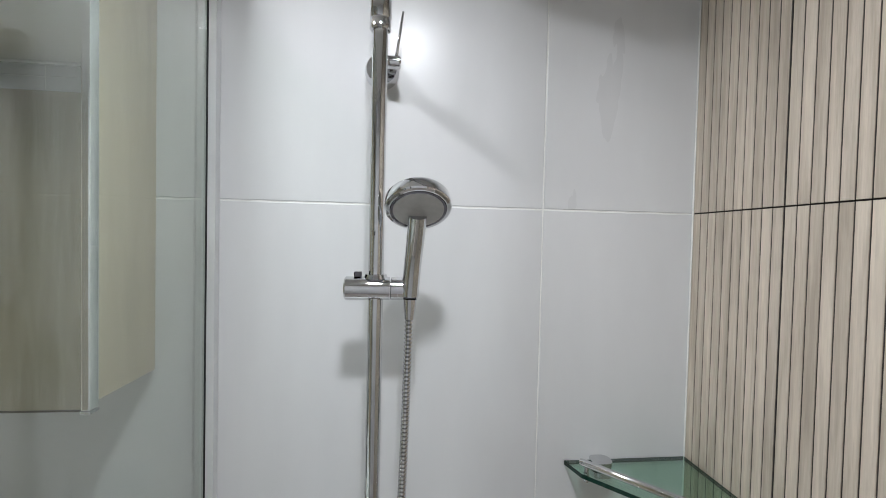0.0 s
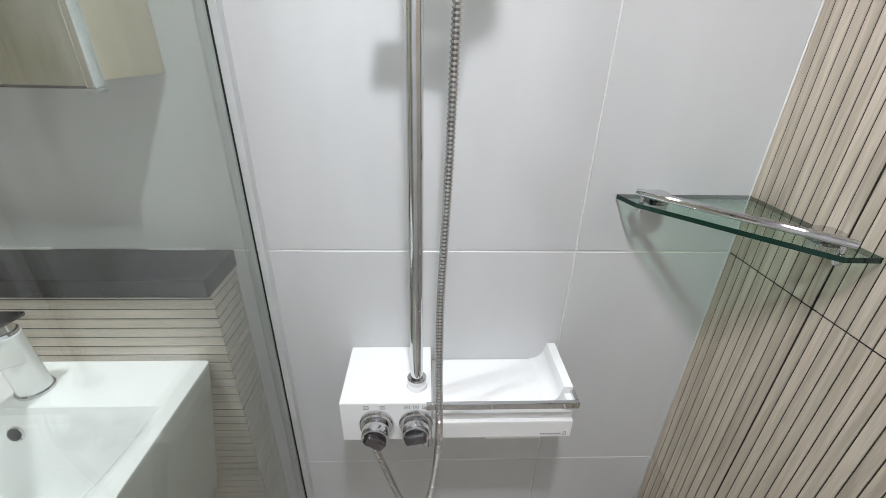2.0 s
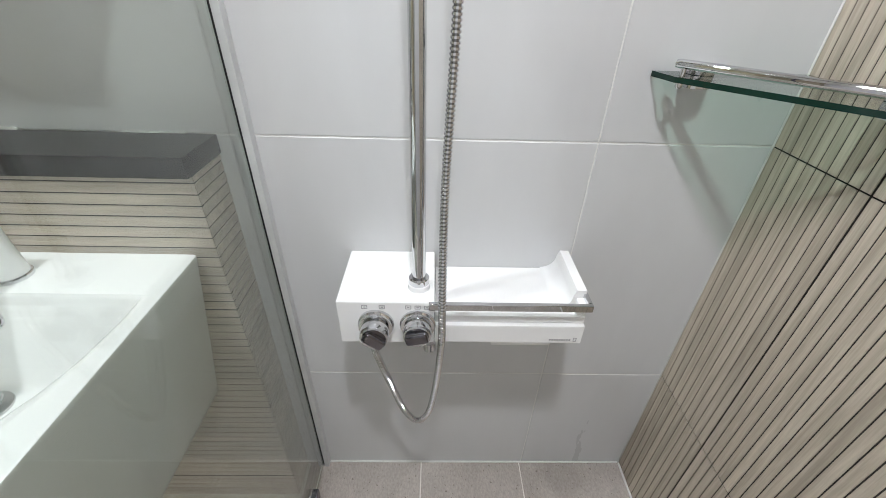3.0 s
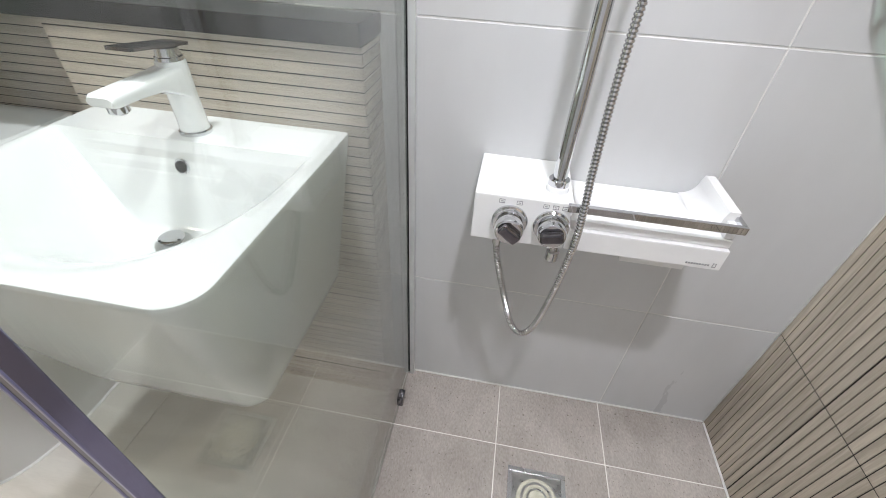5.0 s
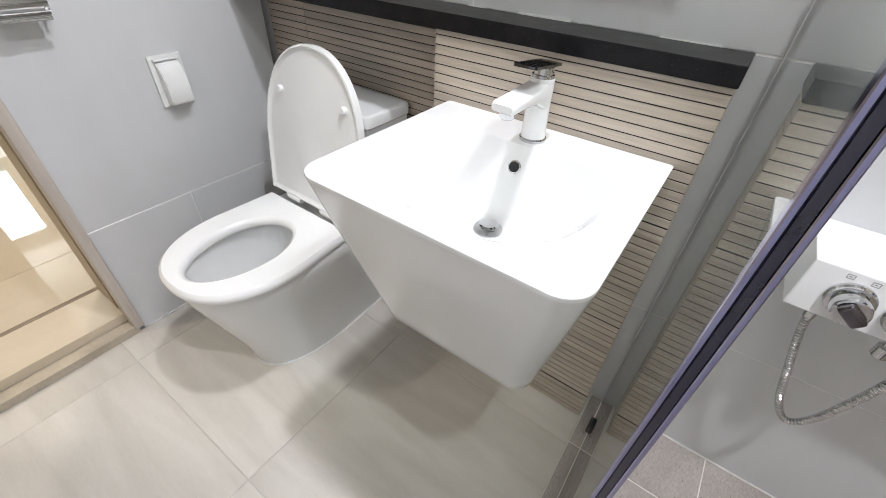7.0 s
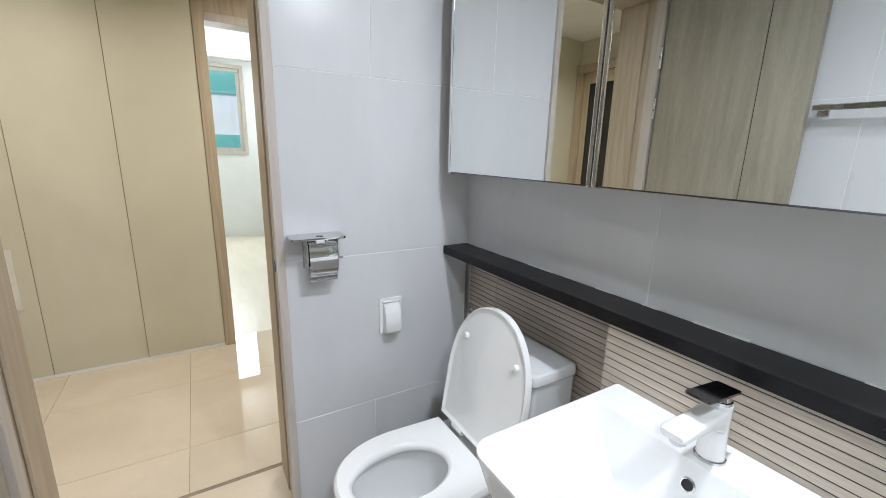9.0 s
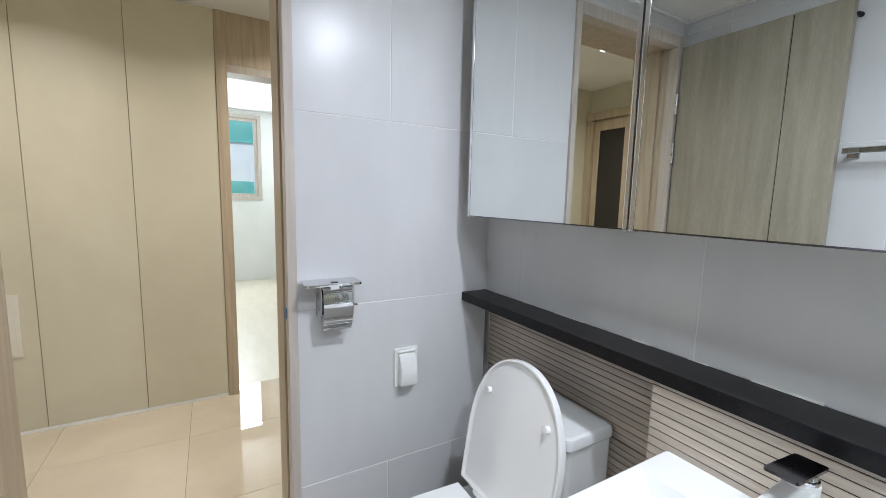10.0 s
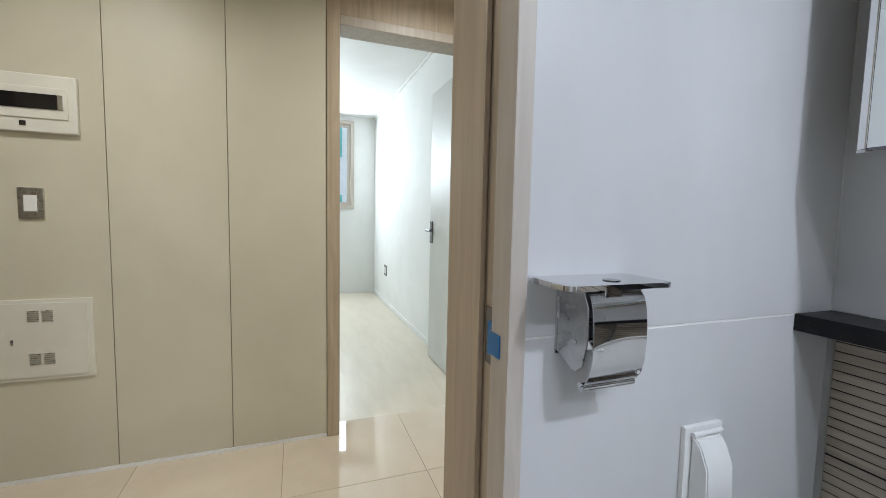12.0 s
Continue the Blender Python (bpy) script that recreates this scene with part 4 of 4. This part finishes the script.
def toilet():
    cx = -1.885
    t = thing("toilet", cx, -0.4, 0, "white ceramic toilet with the seat down and lid raised", "toilet")
    wide = ((0.128, -0.555, 0.0), (0.130, -0.560, 0.012), (0.136, -0.580, 0.10), (0.150, -0.615, 0.20), (0.168, -0.650, 0.30), (0.182, -0.672, 0.37), (0.185, -0.676, 0.405), (0.180, -0.670, 0.412))
    rings = [dshape(cx, hw, yf, 0.018, z, straight=0.557) for hw, yf, z in wide]

    def egg(hw, yf, yb, z, n=71):
        ym = yf + (yb - yf) * 0.56
        out = []
        for k in range(n):
            a = 2 * math.pi * k / n
            c, s = math.cos(a), math.sin(a)
            out.append(Vector((cx - hw * c, ym - (ym - yf if s > 0 else yb - ym) * s, z)))
        return out

    bm = loft(rings, cap1=False)
    hole = [egg(0.122, -0.645, -0.325, 0.412), egg(0.122, -0.643, -0.325, 0.40), egg(0.118, -0.625, -0.33, 0.34), egg(0.10, -0.575, -0.335, 0.27), egg(0.072, -0.50, -0.34, 0.215), egg(0.045, -0.44, -0.345, 0.17)]
    loft(hole, cap0=False, bm=bm)
    own = bmesh.new()
    a = [own.verts.new(p) for p in rings[-1]]
    b = [own.verts.new(p) for p in hole[0]]
    edges = [own.edges.new((r[i], r[(i + 1) % len(r)])) for r in (a, b) for i in range(len(r))]
    bmesh.ops.triangle_fill(own, edges=edges, use_beauty=True)
    merge(own, bm)
    part("bowl", bm, CERAMIC, t, smooth=45)
    bead = [dshape(cx, hw, yf, 0.02, z, straight=0.557) for hw, yf, z in ((0.134, -0.562, 0.0003), (0.133, -0.561, 0.003), (0.128, -0.555, 0.006))]
    part("base_seal", loft(bead), GROUT, t, "white sealant round the base")
    water = [egg(0.0765, -0.512, -0.3385, 0.2245), egg(0.074, -0.506, -0.339, 0.2195)]
    part("water", loft(water), WATER, t, "still water").visible_shadow = False
    # seat ring
    hs = [egg(0.104, -0.646, -0.345, 0.4155), egg(0.102, -0.644, -0.347, 0.425), egg(0.105, -0.648, -0.343, 0.4365), egg(0.112, -0.656, -0.335, 0.4405)]
    so = [dshape(cx, 0.190, -0.688, -0.262, 0.4155), dshape(cx, 0.193, -0.692, -0.260, 0.424), dshape(cx, 0.191, -0.690, -0.262, 0.434), dshape(cx, 0.183, -0.682, -0.268, 0.4405)]
    bm = loft(so, cap0=False, cap1=False)
    loft(hs, cap0=False, cap1=False, bm=bm)
    for ro, ri in ((so[0], hs[0]), (so[-1], hs[-1])):
        own = bmesh.new()
        a = [own.verts.new(p) for p in ro]
        b = [own.verts.new(p) for p in ri]
        edges = [own.edges.new((r[i], r[(i + 1) % len(r)])) for r in (a, b) for i in range(len(r))]
        bmesh.ops.triangle_fill(own, edges=edges, use_beauty=True)
        merge(own, bm)
    bmesh.ops.remove_doubles(bm, verts=bm.verts, dist=0.0001)
    part("seat", bm, SEAT_PLASTIC, t, "white plastic seat ring", smooth=50)
    # lid, standing up
    lean = math.atan2(0.085, 0.45)
    up, out = Vector((0, math.sin(lean), math.cos(lean))), Vector((0, -math.cos(lean), math.sin(lean)))
    foot = Vector((cx + 0.006, -0.246, 0.452))

    def lid_ring(grow, off):
        pts = dshape(0, 0.198 + grow, -0.452 - grow, -0.002 + grow, 0, straight=0.42, flat=2.15)
        return [foot + Vector((p.x, 0, 0)) + up * (-p.y) + out * off for p in pts]

    bm = loft([lid_ring(-0.012, 0.0), lid_ring(-0.002, -0.004), lid_ring(0.0, -0.010), lid_ring(0.0, -0.001), lid_ring(-0.002, 0.009), lid_ring(-0.007, 0.0095), lid_ring(-0.010, 0.005), lid_ring(-0.018, 0.003)][1:])
    lid = part("lid", bm, SEAT_PLASTIC, t, "white raised lid", smooth=50)
    for dx, h in ((-0.128, 0.318), (0.128, 0.318)):
        p = foot + Vector((dx, 0, 0)) + up * h + out * 0.003
        part("bumper", rod(p, p + out * 0.012, ((0, 0.011), (0.8, 0.0105), (1, 0.008)), 16), SEAT_PLASTIC, lid)
    for dx in (-0.075, 0.075):
        part("hinge", rod((cx + dx - 0.03, -0.246, 0.449), (cx + dx + 0.03, -0.246, 0.449), ((0, 0.010), (0.1, 0.012), (0.9, 0.012), (1, 0.010)), 16), SEAT_PLASTIC, t)
    tx0, tx1, ty0, ty1 = -2.068, -1.702, -0.164, 0.019
    bm = loft([rounded(tx0 + 0.02, tx1 - 0.02, ty0 + 0.012, ty1, 0.014, 0.4125), rounded(tx0 + 0.010, tx1 - 0.010, ty0 + 0.010, ty1, 0.016, 0.50), rounded(tx0 + 0.006, tx1 - 0.006, ty0 + 0.006, ty1, 0.018, 0.711)])
    part("tank", bm, CERAMIC, t)
    bm = loft([rounded(tx0 + 0.003, tx1 - 0.003, ty0 + 0.003, ty1, 0.018, 0.713), rounded(tx0, tx1, ty0, ty1 + 0.002, 0.020, 0.717), rounded(tx0, tx1, ty0, ty1 + 0.002, 0.020, 0.738), rounded(tx0 + 0.003, tx1 - 0.003, ty0 + 0.003, ty1, 0.020, 0.745), rounded(tx0 + 0.012, tx1 - 0.012, ty0 + 0.012, ty1 - 0.008, 0.018, 0.748)])
    part("tank_lid", bm, CERAMIC, t)
    part("flush_button", rod((cx, -0.075, 0.748), (cx, -0.075, 0.754), ((0, 0.024), (0.7, 0.024), (1, 0.021)), 28), CHROME, t, "chrome flush button")


toilet()


def paper_holder():
    h = thing("toilet_paper_holder", XL, -0.615, 0.95, "chrome toilet paper holder with a shelf top", "paper holder")
    pts = rounded(XL + 0.001, XL + 0.092, -0.708, -0.536, 0.012, 0)
    plate = loft([[Vector((p.x, p.y, z)) for p in pts] for z in (1.094, 1.101)])
    part("shelf", plate, CHROME, h)
    part("dimple", rod((XL + 0.06, -0.615, 1.1012), (XL + 0.06, -0.615, 1.1022), ((0, 0.012), (1, 0.011)), 20), DARK_CHROME, h)
    part("back_plate", box(XL, XL + 0.004, -0.660, -0.556, 0.985, 1.093, 0.001), CHROME, h)
    prof = [(0.060, 1.084), (0.067, 1.078), (0.072, 1.062), (0.0745, 1.04), (0.075, 1.015), (0.0735, 0.99), (0.069, 0.972), (0.062, 0.960), (0.054, 0.953)]
    ring0 = [(XL + u, z) for u, z in prof] + [(XL + u - 0.002, z - 0.0005) for u, z in reversed(prof)]
    part("cover", loft([[(x, -0.652, z) for x, z in ring0], [(x, -0.562, z) for x, z in ring0]]), CHROME, h, "curved chrome cover flap")
    cheek = [(0.004, 1.086), (0.056, 1.086), (0.066, 1.066), (0.068, 1.02), (0.060, 0.985), (0.044, 0.972), (0.004, 0.99)]
    for y in (-0.6575, -0.5590):
        part("cheek", loft([[(XL + u, y, z) for u, z in cheek], [(XL + u, y + 0.0025, z) for u, z in cheek]]), BRUSHED, h, "satin steel side cheek")
    part("hinge_tab", box(XL + 0.055, XL + 0.066, -0.63, -0.60, 1.075, 1.094, 0.002), CHROME, h)
    part("lip", rod((XL + 0.053, -0.652, 0.953), (XL + 0.053, -0.562, 0.953), ((0, 0.006), (1, 0.006)), 14), CHROME, h)
    part("roller", rod((XL + 0.045, -0.660, 1.015), (XL + 0.045, -0.537, 1.02), ((0, 0.0035), (0.93, 0.0035), (0.95, 0.005), (1, 0.0045)), 12), CHROME, h)
    for z in (0.972, 1.0):
        part("rivet", rod((XL + 0.066, -0.569, z), (XL + 0.071, -0.569, z), ((0, 0.004), (1, 0.003)), 12), CHROME, h)


paper_holder()


def wall_socket():
    s = thing("socket_cover", XL, -0.347, 0.688, "white splash-proof socket cover on the tiled wall", "socket")
    part("plate", box(XL, XL + 0.010, -0.392, -0.302, 0.690, 0.830, 0.003), WHITE_PLASTIC, s)
    prof = [(0.0105, 0.698), (0.040, 0.700), (0.046, 0.712), (0.043, 0.770), (0.030, 0.800), (0.020, 0.812), (0.0105, 0.814)]
    bm = loft([[(XL + u, -0.379, z) for u, z in prof], [(XL + u, -0.317, z) for u, z in prof]])
    bmesh.ops.bevel(bm, geom=bm.edges[:], offset=0.0025, segments=2, affect="EDGES", clamp_overlap=True)
    lid = part("flap", bm, WHITE_PLASTIC, s)
    part("hinge", rod((XL + 0.016, -0.382, 0.819), (XL + 0.016, -0.314, 0.819), ((0, 0.0045), (1, 0.0045)), 12), WHITE_PLASTIC, s)


wall_socket()


def towel_bar():
    t = thing("towel_bar", -1.3, YF, 1.55, "chrome towel bar on the tiled wall", "towel bar")
    for x in (-1.62, -1.02):
        part("mount", box(x - 0.018, x + 0.018, YF, YF + 0.012, 1.55, 1.592, 0.003), CHROME, t)
        part("arm", box(x - 0.008, x + 0.008, YF + 0.0125, YF + 0.075, 1.562, 1.58, 0.002), CHROME, t)
    part("bar", box(-1.632, -1.008, YF + 0.0755, YF + 0.090, 1.560, 1.582, 0.003), CHROME, t)


towel_bar()
solid("door_bumper", rod((-1.655, YF, 2.075), (-1.655, YF + 0.03, 2.075), ((0, 0.009), (0.3, 0.009), (0.35, 0.007), (1, 0.006)), 16), RUBBER, "small dark door bumper on the tiled wall", "door stop")


def downlight(x, y, z, r, face, label):
    d = thing("downlight", x, y, z, label, "ceiling light")
    ring = [[Vector((x + rr * math.cos(6.28318 * k / 40), y + rr * math.sin(6.28318 * k / 40), zz)) for k in range(40)] for rr, zz in ((r, z), (r + 0.02, z), (r + 0.019, z - 0.006), (r + 0.003, z - 0.008), (r, z - 0.004))]
    part("rim", loft(ring, cap0=False, cap1=False, close=True), WHITE_PLASTIC, d)
    part("diffuser", rod((x, y, z - 0.0005), (x, y, z - 0.0035), ((0, r - 0.001), (1, r - 0.001)), 40), face, d, "glowing diffuser")


downlight(*LAMP_A, CEIL, 0.068, LAMP_FACE, "round white flush ceiling light, switched on")
lamp = thing("ceiling_lamp", *LAMP_B, CEIL, "round white surface ceiling lamp, switched on", "ceiling light")
part("base", rod((*LAMP_B, CEIL), (*LAMP_B, CEIL - 0.02), ((0, 0.075), (0.8, 0.075), (1, 0.068)), 40), WHITE_PLASTIC, lamp)
part("diffuser", rod((*LAMP_B, CEIL - 0.0205), (*LAMP_B, CEIL - 0.031), ((0, 0.064), (0.6, 0.058), (1, 0.03)), 40), LAMP_FACE, lamp, "glowing diffuser")
downlight(*HALL_LAMP, HALL_CEIL, 0.065, LAMP_WARM, "round warm recessed hall light, switched on")
downlight(*HALL_LAMP_2, HALL_CEIL, 0.065, LAMP_WARM, "round warm recessed hall light, switched on")

# ---- the hall ----
for y0, y1 in ((-2.62, -2.188), (-2.186, -1.7465), (-1.7435, -1.3025), (-1.2995, -0.877)):
    piece("panel", finish("panel", box(0, 0.006, 0, y1 - y0, 0, HALL_CEIL - HALL_FLOOR - 0.018, 0.001, 1), PANEL, None), wall_hall, Matrix.Translation((HX - 0.006, y0, HALL_FLOOR + 0.017)))
solid("baseboard", box(HX - 0.005, HX + 0.004, -2.62, -0.877, HALL_FLOOR, HALL_FLOOR + 0.016, 0.001), WHITE_PLASTIC, "thin white hall baseboard", "baseboard", "structure")


def room_doorway():
    f = thing("room_door_frame", HX, -0.475, HALL_FLOOR, "oak laminate frame of the room door", "door frame")
    f["kind"] = "structure"
    part("jamb", box(HX2 - 0.012, HX + 0.010, -0.875, -0.815, HALL_FLOOR, HALL_CEIL, 0.003), FRAME_WOOD, f)
    part("jamb", box(HX2 - 0.012, HX + 0.010, -0.135, -0.075, HALL_FLOOR, HALL_CEIL, 0.003), FRAME_WOOD, f)
    part("head", box(HX2 - 0.012, HX + 0.009, -0.8145, -0.1355, 2.08, 2.125, 0.003), FRAME_FACE, f)
    part("transom_panel", box(HX - 0.012, HX + 0.006, -0.8145, -0.1355, 2.1255, HALL_CEIL - 0.001, 0.001), FRAME_WOOD, f)
    d = thing("door_2", -4.45, 0.0, HALL_FLOOR, "white room door standing open along the wall", "door")
    d["kind"] = "structure"
    part("leaf", box(-4.872, -4.05, -0.022, 0.014, HALL_FLOOR + 0.008, 2.12, 0.002), GREY_LAMINATE, d, "pale door leaf")
    hnd = part("handle_plate", box(-4.855, -4.80, -0.030, -0.0225, 0.98, 1.15, 0.002), DARK_CHROME, d, "steel lever handle")
    part("handle", tube([(-4.825, -0.03, 1.08), (-4.825, -0.062, 1.08), (-4.805, -0.072, 1.08), (-4.71, -0.072, 1.08)], 0.010, 12), DARK_CHROME, hnd)


room_doorway()


def hall_end_door():
    d = thing("sliding_door", -3.3, -2.6, HALL_FLOOR, "oak framed sliding door with dark glass", "door")
    d["kind"] = "structure"
    y = -2.619
    part("lintel", box(-3.87, -2.56, y, y + 0.05, 2.13, 2.20, 0.003), FRAME_WOOD, d)
    part("jamb", box(-3.87, -3.80, y, y + 0.05, HALL_FLOOR, 2.129, 0.003), FRAME_WOOD, d)
    for x0, x1, yy in ((-3.79, -3.40, y + 0.004), (-3.42, -2.95, y + 0.022), (-2.97, -2.57, y + 0.004)):
        bm = bmesh.new()
        for a0, a1, b0, b1 in ((x0, x0 + 0.06, 0.08, 2.12), (x1 - 0.06, x1, 0.08, 2.12), (x0 + 0.06, x1 - 0.06, 2.03, 2.12), (x0 + 0.06, x1 - 0.06, 0.08, 0.2)):
            box(a0, a1, yy, yy + 0.016, b0, b1, 0.002, bm=bm)
        leaf = part("leaf", bm, FRAME_WOOD, d)
        part("pane", box(x0 + 0.061, x1 - 0.061, yy + 0.004, yy + 0.009, 0.201, 2.029), DARK_GLASS, leaf, "dark glass pane")


hall_end_door()


def hall_fixtures():
    v = thing("intercom", HX, -2.0, 1.475, "white wall intercom with a dark screen slot", "intercom")
    part("case", box(HX, HX + 0.022, -2.17, -1.826, 1.476, 1.697, 0.008, 3), WHITE_PAINT, v)
    part("panel", box(HX + 0.0225, HX + 0.027, -2.155, -1.853, 1.53, 1.648, 0.003), WHITE_PAINT, v)
    part("slot", box(HX + 0.0275, HX + 0.031, -2.15, -1.885, 1.565, 1.622, 0.002), SOLID_BLACK, v, "black glossy screen")
    part("chrome_end", box(HX + 0.0275, HX + 0.032, -1.8845, -1.866, 1.565, 1.622, 0.003), CHROME, v)
    part("button", box(HX + 0.0225, HX + 0.025, -2.005, -1.985, 1.50, 1.518, 0.001), DARK_CHROME, v)
    s = thing("light_switch", HX, -1.99, 1.14, "grey framed white light switch", "switch")
    part("frame", box(HX, HX + 0.008, -2.032, -1.951, 1.143, 1.265, 0.002), BRUSHED, s, "grey metal frame")
    part("rocker", box(HX + 0.0085, HX + 0.013, -2.012, -1.971, 1.172, 1.236, 0.002), WHITE_PLASTIC, s)
    b = thing("distribution_box", HX, -1.98, 0.49, "white metal distribution box door with louvres", "electric box")
    part("frame", box(HX, HX + 0.008, -2.30, -1.810, 0.493, 0.823, 0.002), WHITE_PAINT, b)
    door = part("door", box(HX + 0.0085, HX + 0.012, -2.285, -1.830, 0.508, 0.808, 0.001), WHITE_PAINT, b)
    for z in (0.56, 0.735):
        for y in (-2.02, -1.975):
            for k in range(6):
                part("louvre", box(HX + 0.0125, HX + 0.0145, y, y + 0.036, z + 0.008 * k, z + 0.003 + 0.008 * k), BRUSHED, door)
    part("latch", box(HX + 0.0125, HX + 0.016, -2.075, -2.067, 0.645, 0.665, 0.001), BRUSHED, door)
    k = thing("room_socket", -6.92, 0.059, 0.43, "dark framed double socket on the white wall", "socket")
    part("plate", box(-7.0, -6.84, 0.052, 0.0595, 0.43, 0.56, 0.002), DARK_CHROME, k)
    for x in (-6.958, -6.882):
        part("insert", box(x - 0.026, x + 0.026, 0.049, 0.0518, 0.455, 0.535, 0.001), WHITE_PLASTIC, k)


hall_fixtures()

# ---- tiles, last ----
XJ = (-0.305, -0.905, -1.505, -2.105)
YJ = (-0.41, -1.01)
for x0, x1 in cells(XL, 0.0, XJ):
    for z0, z1 in cells(0.0, CEIL, ROWS):
        if x0 > -1.6 or z0 > 1.0:
            piece("tile", tile_mesh(x1 - x0 - 0.0024, z1 - z0 - 0.0024, 0.006, WALL_TILE), wall_back, Matrix.Translation((x0 + 0.001, 0.0, z0 + 0.001)))
        piece("tile", tile_mesh(x1 - x0 - 0.0024, z1 - z0 - 0.0024, 0.006, WALL_TILE), wall_front, pose(x1 - 0.001, YF, z0 + 0.001, 0, 0, 180))
for lo, hi, zlo in ((-0.717, 0.0, 0.0), (-1.455, -0.717, 2.19), (YF, -1.455, 0.0)):
    for z0, z1 in cells(zlo, CEIL, ROWS):
        for y0, y1 in cells(lo, hi, () if 0.4 < z0 < 1.5 else YJ):
            piece("tile", tile_mesh(y1 - y0 - 0.0024, z1 - z0 - 0.0024, 0.006, WALL_TILE), wall_left, pose(XL, y0 + 0.001, z0 + 0.001, 0, 0, 90))
for y0, y1 in cells(YF, 0.0, (-0.192, -0.492, -0.792, -1.092, -1.392)):
    for z0, z1 in cells(0.0, CEIL, ROWS):
        slat_tile(y1 - y0 - 0.0015, z1 - z0 - 0.0015, SLAT_V, False, 0.0191, wall_right, pose(0.0, y1 - 0.0008, z0 + 0.0008, 0, 0, -90))
for z0, z1 in cells(0.0, 0.977, (0.104, 0.404, 0.704)):
    for x0, x1, y, owner in ((NICHE_X, LX, LY, ledge), (-2.13, NICHE_X, NICHE_Y, wall_back), (XL, -2.13, NICHE_Y, wall_back)):
        slat_tile(x1 - x0 - 0.001, z1 - z0 - 0.0015, SLAT_H, True, 0.02, owner, Matrix.Translation((x0 + 0.0002, y, z0 + 0.0008)))
    slat_tile(-LY - 0.003, z1 - z0 - 0.0015, SLAT_H, True, 0.02, ledge, pose(LX, LY + 0.002, z0 + 0.0008, 0, 0, 90))
    slat_tile(NICHE_Y - LY - 0.003, z1 - z0 - 0.0015, SLAT_H, True, 0.02, ledge, pose(NICHE_X, NICHE_Y - 0.001, z0 + 0.0008, 0, 0, -90))
for x0, x1 in cells(-0.948, 0.0, (-0.312, -0.612, -0.912)):
    for y0, y1 in cells(YF, 0.0, (-0.19, -0.49, -0.79, -1.09, -1.39)):
        piece("tile", tile_mesh(x1 - x0 - 0.0032, y1 - y0 - 0.0032, 0.006, SHOWER_TILE, 0.001), shower_floor, pose(x0 + 0.0016, y0 + 0.0016, 0, -90, 0, 0) @ Matrix.Diagonal((1, 1, 1, 1)))
for x0, x1 in cells(XL, -0.948, (-1.585, -2.185)):
    for y0, y1 in cells(YF, NICHE_Y, (-0.20, -0.80, -1.40)):
        piece("tile", tile_mesh(x1 - x0 - 0.003, y1 - y0 - 0.003, 0.006, FLOOR_TILE), floor, pose(x0 + 0.0015, y0 + 0.0015, 0, -90, 0, 0))
for x0, x1 in cells(HX2, -2.561, (-3.45, -2.85)):
    for y0, y1 in cells(-2.62, 0.9, (-2.28, -1.68, -1.08, -0.48, 0.12, 0.72)):
        piece("tile", tile_mesh(x1 - x0 - 0.002, y1 - y0 - 0.002, 0.0018, HALL_TILE, 0.0006), hall_floor, pose(x0 + 0.001, y0 + 0.001, HALL_FLOOR, -90, 0, 0))
# silicone lines
for args in ((-0.0032, 0.0, -0.0032, 0.0, 0.0, CEIL - 0.013), (-0.89, -0.006, -0.005, 0.0, 0.0, 0.005), (-0.006, 0.0, YF, -0.006, 0.0, 0.005), (XL, XL + 0.005, -0.712, -0.112, 0.0, 0.005)):
    solid("silicone_bead", box(*args, 0.0015, 1), GROUT, "white silicone bead along the tile corner", "sealant", "structure")
